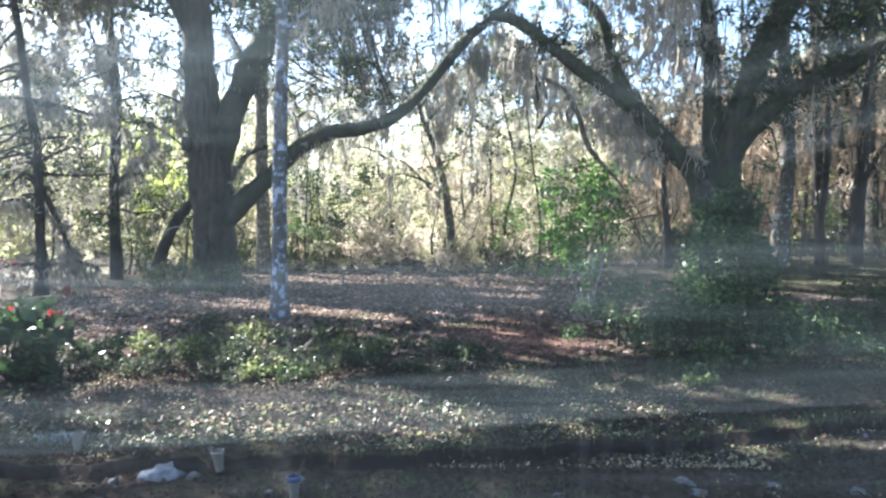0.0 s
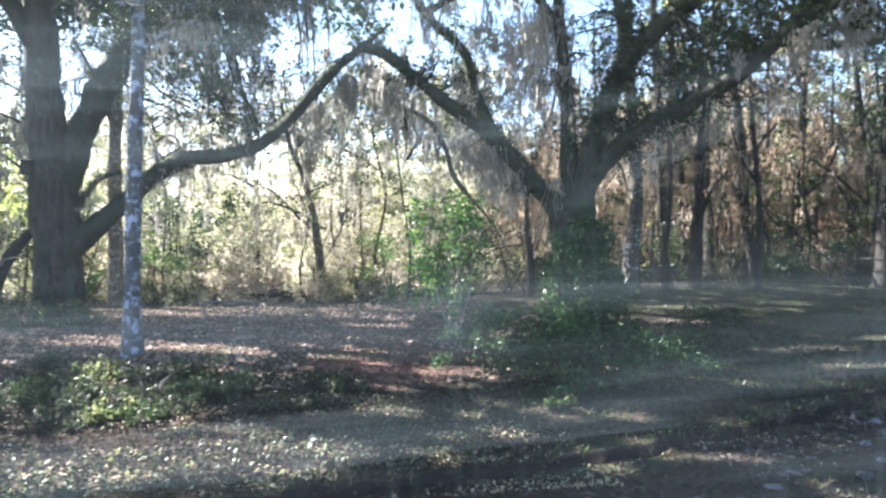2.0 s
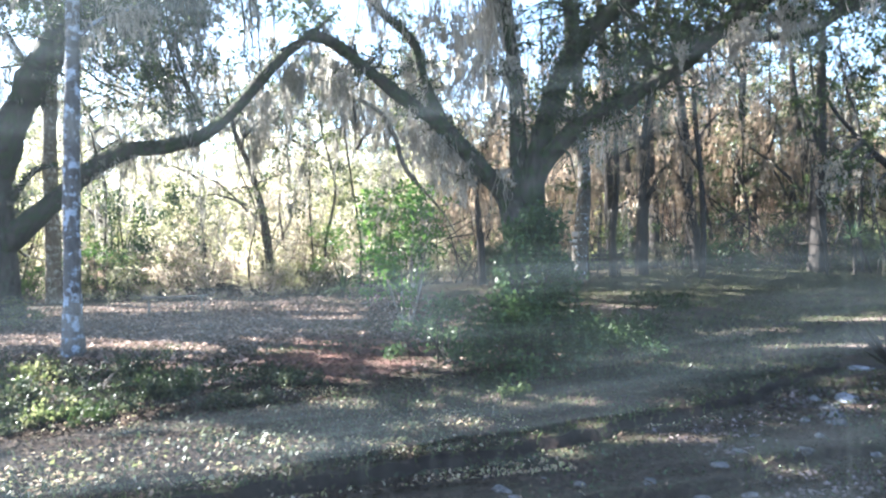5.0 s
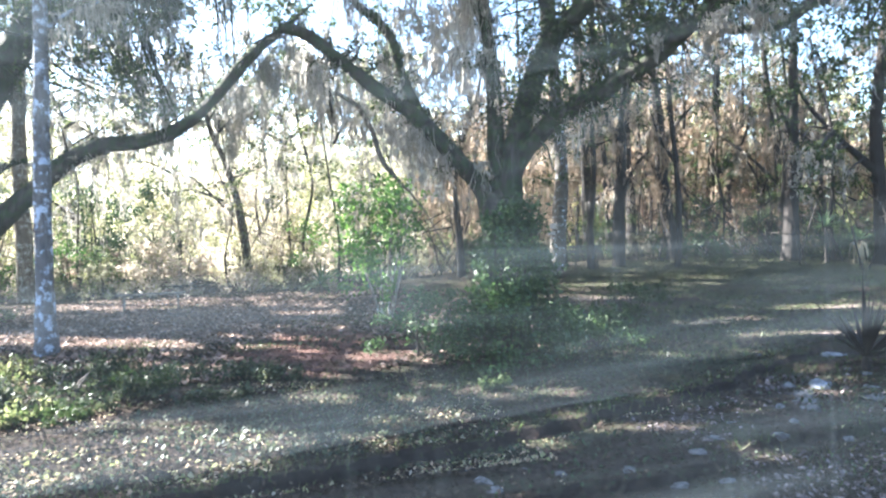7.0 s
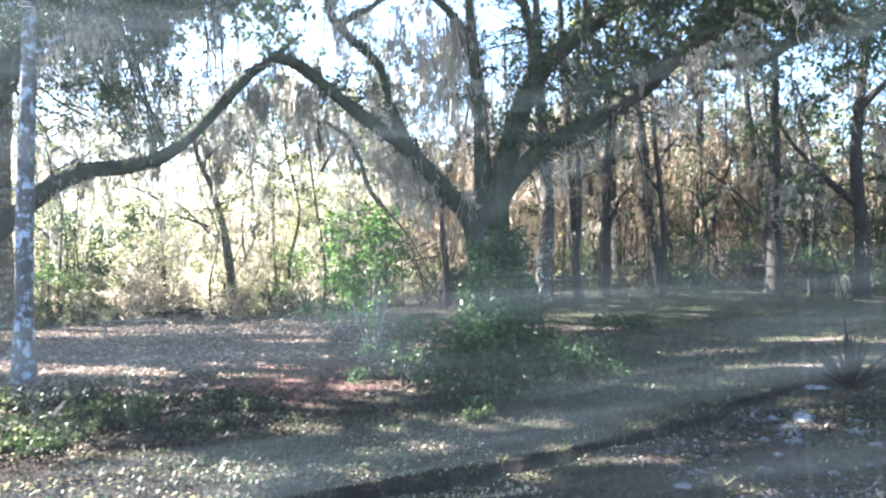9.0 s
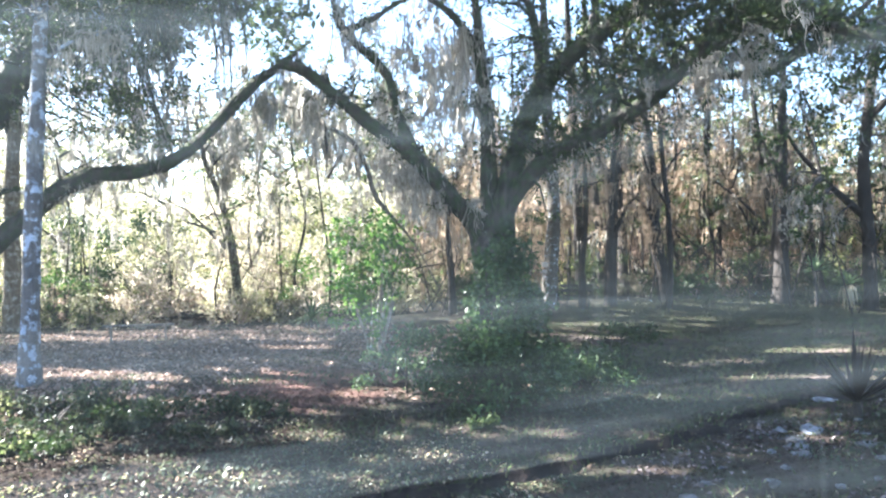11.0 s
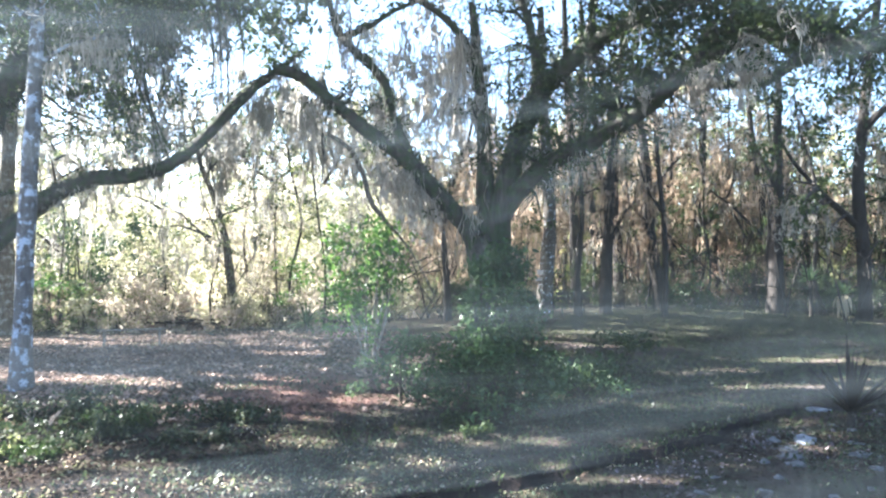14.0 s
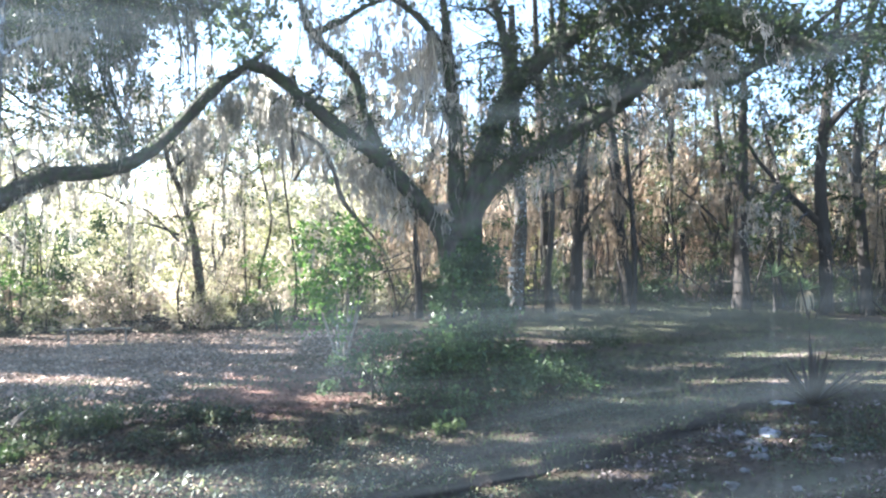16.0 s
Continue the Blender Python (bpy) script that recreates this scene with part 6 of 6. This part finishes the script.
def blades(name, label, n, box, m, h, rng, keep):
    x = rng.uniform(box[0], box[1], n)
    y = rng.uniform(box[2], box[3], n)
    k = keep(x, y, rng)
    x, y = x[k], y[k]
    n = len(x)
    z = relief(x, y) - 0.01
    a = rng.uniform(0, 6.28, n)
    hh = h * rng.uniform(0.4, 1.3, n)
    w = 0.006 + 0.004 * rng.uniform(0, 1, n)
    b = np.stack([x, y, z], 1)
    s = np.stack([np.cos(a) * w, np.sin(a) * w, 0 * a], 1)
    t = b + np.stack([rng.normal(0, 0.5, n) * hh, rng.normal(0, 0.5, n) * hh, hh], 1)
    v = np.stack([b - s, b + s, t], 1).reshape(-1, 3)
    return tagged(new(name, mesh_from(name, v, np.arange(3 * n).reshape(n, 3), m)), label, "grass", kind="stuff")


blades("grass_tuft", "ragged green grass tufts along the bed", 16000, (-1.6, 8.5, 4.0, 7.4), GRASS, 0.07, R,
       lambda x, y, r: (np.abs(y - bed_line(x) - 0.1) < 0.16 + 0.05 * np.sin(x * 4)) | (np.hypot((x - 4.05) / 0.35, (y - 4.85) / 0.2) < 1) | ((np.hypot((x + 0.2) / 1.3, (y - 4.5) / 0.5) < 1)))
blades("grass", "thin short grass among fallen leaves", 60000, (-6, 20, 3.6, 22), GRASS, 0.09, R,
       lambda x, y, r: (np.sin(x * 0.8) * np.sin(y * 0.9 + 0.4 * x) + 0.12 * (x - 4) + r.normal(0, 0.3, len(x))) > 0.25)


# ---- stones, yucca, bench, small things ----
def stone(label, x, y, w, h, seed, m=ROCK):
    bm = bmesh.new()
    bmesh.ops.create_icosphere(bm, subdivisions=3, radius=0.5)
    rng = np.random.default_rng(seed)
    off = Vector(rng.uniform(-20, 20, 3))
    for v in bm.verts:
        q = noise.noise(v.co * 2.2 + off) * 0.4 + noise.noise(v.co * 5 + off) * 0.26 + noise.noise(v.co * 11 + off) * 0.12
        v.co *= 1 + q
        v.co.z = min(v.co.z, 0.30 + 0.25 * v.co.x + 0.12 * noise.noise(v.co * 6 + off))
        v.co.z = max(v.co.z, -0.25)
    for v in bm.verts:
        v.co = Vector((v.co.x * w, v.co.y * w * rng.uniform(0.995, 1.005) * 0.75, v.co.z * h))
    me = bpy.data.meshes.new("stone")
    bm.to_mesh(me)
    bm.free()
    me.materials.append(m)
    smooth(me.polygons)
    ob = new("stone", me)
    ob.matrix_basis = pose(x, y, float(relief(x, y)) - h * 0.1, 0, 0, seed * 40)
    return tagged(ob, label, "stone", "stones of the bed")


LS = "rough whitish limestone lying at the bed's edge"
for k, (q, w, h) in enumerate([((6.49, 6.41), 0.62, 0.36), ((6.15, 6.55), 0.34, 0.2), ((7.87, 7.51), 0.62, 0.2), ((6.98, 7.96), 0.14, 0.08), ((6.72, 7.98), 0.1, 0.06), ((6.5, 7.95), 0.1, 0.06), ((5.99, 6.20), 0.6, 0.2), ((5.80, 5.95), 0.5, 0.18),
                               ((5.62, 5.70), 0.44, 0.18), ((5.38, 5.86), 0.3, 0.14), ((5.01, 5.26), 0.26, 0.16), ((6.62, 5.75), 0.6, 0.18), ((6.9, 6.1), 0.3, 0.16), ((7.3, 6.5), 0.26, 0.2), ((6.3, 5.35), 0.3, 0.16), ((3.66, 4.93), 0.34, 0.18),
                               ((3.56, 4.43), 0.24, 0.16), ((3.17, 4.49), 0.26, 0.2), ((2.92, 4.80), 0.26, 0.14), ((2.36, 4.86), 0.24, 0.14), ((1.72, 4.90), 0.3, 0.16), ((4.02, 5.17), 0.24, 0.16), ((4.55, 4.95), 0.3, 0.16), ((5.2, 4.85), 0.3, 0.14), ((5.75, 4.98), 0.26, 0.16),
                               ((-3.31, 5.74), 0.74, 0.2), ((-2.16, 5.10), 0.62, 0.46), ((-2.47, 4.98), 0.16, 0.2), ((-1.9, 5.05), 0.22, 0.16), ((-1.08, 4.92), 0.2, 0.1), ((0.19, 4.48), 0.2, 0.1), ((-1.47, 4.74), 0.15, 0.08), ((2.57, 4.31), 0.16, 0.08), ((1.91, 4.32), 0.2, 0.1)]):
    stone(LS, *q, w * 0.56, h * 0.7, k + 1, ROCK_PALE if w > 0.6 else ROCK)

for k in range(16):
    t = R.uniform(0, 1)
    x = -2.6 + 10.0 * t
    y = float(bed_line(x)) - R.uniform(0.35, 1.15)
    stone("small grey stone half buried along the bed", x, y, R.uniform(0.06, 0.16), R.uniform(0.05, 0.1), 50 + k)


def blade_plant(name, label, category, x, y, n, length, width, m, seed, droop=0.3, stem=0.12, s=1.0):
    rng = np.random.default_rng(seed)
    root = empty(name, x, y, float(relief(x, y)), label, category)
    part_mesh("stem", tubes_mesh("stem", [tube([(0, 0, -0.04, 0.06), (0, 0, stem * 0.6, 0.05), (0, 0, stem, 0.03)], 8, 0.1, 0, 0.06, rng)], BARK_DARK), root)
    for k in range(n):
        a = rng.uniform(0, 6.28)
        el = rng.uniform(0.15, 1.35)
        ln = length * rng.uniform(0.7, 1.1)
        d = np.array([math.cos(a) * math.cos(el), math.sin(a) * math.cos(el), math.sin(el)])
        side = np.array([-math.sin(a), math.cos(a), 0])
        nn = np.cross(side, d)
        v = []
        for j in range(6):
            h = j / 5
            c = np.array([0, 0, stem]) + d * ln * h - np.array([0, 0, droop * ln * h * h * math.cos(el)])
            w = width * (0.5 + 1.2 * h if h < 0.35 else 1.4 * (1 - h) + 0.02) * 0.5
            v += [c - side * w, c - nn * w * 0.35, c + side * w]
        f = []
        for j in range(5):
            o = 3 * j
            f += [(o, o + 1, o + 4, o + 3), (o + 1, o + 2, o + 5, o + 4)]
        part_mesh("leaf", mesh_from("leaf", v, f, m), root)
    return root


YUCCA = leaf("yucca_leaf", [(0.012, 0.008, 0.011), (0.022, 0.015, 0.019), (0.032, 0.026, 0.026)], 0.1, 0.6, 0.12)
blade_plant("yucca", "spiky purplish-green yucca beside whitish stones", "yucca", *(7.46, 6.66), 36, 1.0, 0.075, YUCCA, 5, 0.06, 0.16)
blade_plant("palmetto", "low bright green palmetto at the wood's edge", "palm", *(-2.97, 32.95), 26, 1.0, 0.10, LEAF_FRESH, 7, 0.5, 0.25)
blade_plant("palmetto", "low green palmetto with drooping blades", "palm", *(2.72, 23.36), 26, 1.2, 0.11, LEAF_FRESH, 8, 0.6, 0.25)


# ---- benches, nest box, brush mound, pale trunk patches ----
def box_part(name, parent, cx, cy, cz, sx, sy, sz, m, label="", bev=0.006, rx=0.0, rz=0.0):
    bm = bmesh.new()
    bmesh.ops.create_cube(bm, size=1)
    bmesh.ops.scale(bm, vec=(sx, sy, sz), verts=bm.verts)
    bmesh.ops.bevel(bm, geom=bm.edges[:], offset=bev, segments=2, affect="EDGES")
    bmesh.ops.transform(bm, matrix=pose(cx, cy, cz, rx, 0, rz), verts=bm.verts)
    return part(name, bm, m, parent, label)


def bench(label, x, y, rz, length, back=False, wood=WOOD_GREY):
    b = empty("bench", 0, 0, 0, label, "bench")
    for k in range(3):
        box_part("slat", b, 0, -0.14 + 0.14 * k, 0.44, length, 0.125, 0.04, wood)
    for s in (-1, 1):
        box_part("leg", b, s * (length / 2 - 0.2), 0, 0.2, 0.045, 0.26, 0.44, wood)
    if back:
        for k in range(2):
            box_part("back_slat", b, 0, 0.22, 0.62 + 0.16 * k, length, 0.03, 0.11, wood)
        for s in (-1, 1):
            box_part("back_post", b, s * (length / 2 - 0.3), 0.245, 0.55, 0.06, 0.04, 0.62, wood)
    b.matrix_basis = pose(x, y, float(relief(x, y)), 0, 0, rz)
    return b


bench("long low weathered plank bench at the yard's edge", *(-2.27, 20.21), 3, 1.75)
bench("weathered wooden bench with a backrest before the woods", *BENCH, -25, 1.15, True, BARK_OAK)

nest = empty("nest_box", 0, 0, 0, "small dark wooden nest box on the oak's trunk", "nest box")
nb = box_part("body", nest, 0, 0, 0, 0.22, 0.2, 0.34, BARK_DARK)
# A dark block on the front stands for the shade inside the hole.
box_part("entrance", nb, 0, -0.101, 0.06, 0.05, 0.012, 0.05, LEAF_DARK, "dark patch standing for the shaded entrance hole", 0.005)
box_part("roof", nest, 0, -0.03, 0.19, 0.28, 0.28, 0.03, BARK_DARK, "", 0.006, 12)
nest.location = (-6.86, 18.36, 4.16)


# Two flat slabs stand in for irregular whitish patches on this trunk.
sign = empty("sign", 0, 0, 0, "small whitish slabs standing in for irregular pale patches on a lichen-spotted trunk", "sign")
box_part("pale_slab", sign, 0.02, 0, 0.09, 0.20, 0.02, 0.16, WOOD_PALE, "", 0.006, 0.0, 0.3)
box_part("pale_slab", sign, -0.03, 0, -0.13, 0.22, 0.02, 0.11, WOOD_PALE, "", 0.006, 0.0, -0.2)
sign.matrix_basis = Matrix.Translation((9.88, 20.32, 2.19)) @ pose(0, 0, 0, 0, 0, -20)


def brush_pile(x, y, w, h, seed):
    """A heap of dead branches and leaves."""
    rng = np.random.default_rng(seed)
    root = empty("brush_pile", x, y, float(relief(x, y)), "long dark heap of dead branches and fallen leaves", "brush pile")
    tb = []
    for k in range(90):
        c = np.array([rng.normal(0, w * 0.22), rng.normal(0, 0.3), 0])
        a = rng.normal(0, 0.5) + (np.pi if rng.uniform() < 0.5 else 0)
        d = np.array([math.cos(a), 0.5 * math.sin(a), rng.normal(0, 0.12)]) * rng.uniform(0.4, 1.0)
        c[2] = h * math.exp(-(c[0] / (w * 0.32)) ** 2) * rng.uniform(0.2, 0.95)
        r = rng.uniform(0.008, 0.03)
        tb.append(tube([(*(c - d), r), (*(c + rng.normal(0, 0.06, 3)), r), (*(c + d), r * 0.4)], 5, 0.08, 0, 0.4, rng))
    part_mesh("branches", tubes_mesh("branches", tb, BARK_DARK), root, kind="stuff")
    p = rng.normal(0, 1, (4200, 3)) * [w * 0.26, 0.35, 0]
    p[:, 2] = h * np.exp(-(p[:, 0] / (w * 0.32)) ** 2) * rng.uniform(0, 0.95, len(p)) * np.exp(-(p[:, 1] / 0.6) ** 2)
    v, f = leaves_arrays(p, 0.10, rng)
    part_mesh("leaves", mesh_from("leaves", v, f, DRY), root, kind="stuff")


brush_pile(-1.61, 26.3, 2.6, 0.5, 190)


def pot(x, y, label, rim_m, seed):
    """A small tapered plant pot with a thick rim, a little tilted."""
    ob = empty("plant_pot", x, y, float(relief(x, y)), label, "pot", "pots along the bank")
    for name, rows, m in (("body", [(0.028, 0.0), (0.042, 0.13), (0.036, 0.13), (0.024, 0.02)], POT_GREY), ("rim", [(0.043, 0.125), (0.052, 0.127), (0.052, 0.155), (0.043, 0.157)], rim_m)):
        bm = bmesh.new()
        rings = [[bm.verts.new((r * math.cos(k * math.pi / 9), r * math.sin(k * math.pi / 9), z)) for k in range(18)] for r, z in rows]
        for a, b in zip(rings, rings[1:] + (rings[:1] if name == "rim" else [])):
            for k in range(18):
                bm.faces.new((a[k], a[(k + 1) % 18], b[(k + 1) % 18], b[k]))
        if name == "body":
            bm.faces.new(rings[0][::-1])
            bm.faces.new(rings[-1])
        part(name, bm, m, ob)
    ob.rotation_euler = (radians(4 * seed - 6), radians(5 - 3 * seed), 0)


POT_GREY = plain("faded_plastic", (0.16, 0.16, 0.155), (0.24, 0.24, 0.23), 30, 0.7, 0, 0.05)
BLUE = plain("blue_plastic", (0.03, 0.06, 0.16), (0.05, 0.09, 0.22), 20, 0.5, 0, 0.05)
pot(-2.95, 5.40, "small pale empty plant pot standing on the bank", POT_GREY, 1)
pot(-1.05, 4.61, "small pale plant pot with a blue rim", BLUE, 2)
pot(-1.71, 5.08, "small pale empty plant pot standing on the bank", POT_GREY, 3)

PALM = leaf("palm_leaf", [(0.09, 0.16, 0.06), (0.17, 0.27, 0.11), (0.28, 0.38, 0.19)], 0.5, 0.35, 0.5)
DEAD_PALM = leaf("dead_palm_leaf", [(0.30, 0.25, 0.17), (0.44, 0.38, 0.27), (0.55, 0.49, 0.36)], 0.3, 0.8, 0.1)
palm = blade_plant("palmetto", "small palm with green blades over a skirt of dead tan leaves", "palm", 20.1, 18.0, 26, 0.75, 0.11, PALM, 9, 0.45, 0.85)
rp = np.random.default_rng(10)
for k in range(60):
    a = rp.uniform(0, 6.28)
    d = np.array([math.cos(a), math.sin(a), 0]) * rp.uniform(0.08, 0.42)
    ln = rp.uniform(0.3, 0.8)
    q = np.array([0, 0, 0.85 + rp.uniform(-0.2, 0.05)])
    w = np.array([-math.sin(a), math.cos(a), 0]) * rp.uniform(0.008, 0.024)
    v = [q - w, q + w, q + d * 0.8 - w * 1.6 - [0, 0, 0.3 * ln], q + d * 0.8 + w * 1.6 - [0, 0, 0.3 * ln], q + d - w * 0.3 - [0, 0, ln], q + d + w * 0.3 - [0, 0, ln]]
    part_mesh("dead_leaf", mesh_from("dead_leaf", v, [(0, 1, 3, 2), (2, 3, 5, 4)], DEAD_PALM), palm)
# fan palm beside it
blade_plant("palmetto", "green fan palm on a thin stem at the lawn's crest", "palm", 19.5, 18.8, 34, 0.8, 0.13, PALM, 6, 0.35, 1.25)
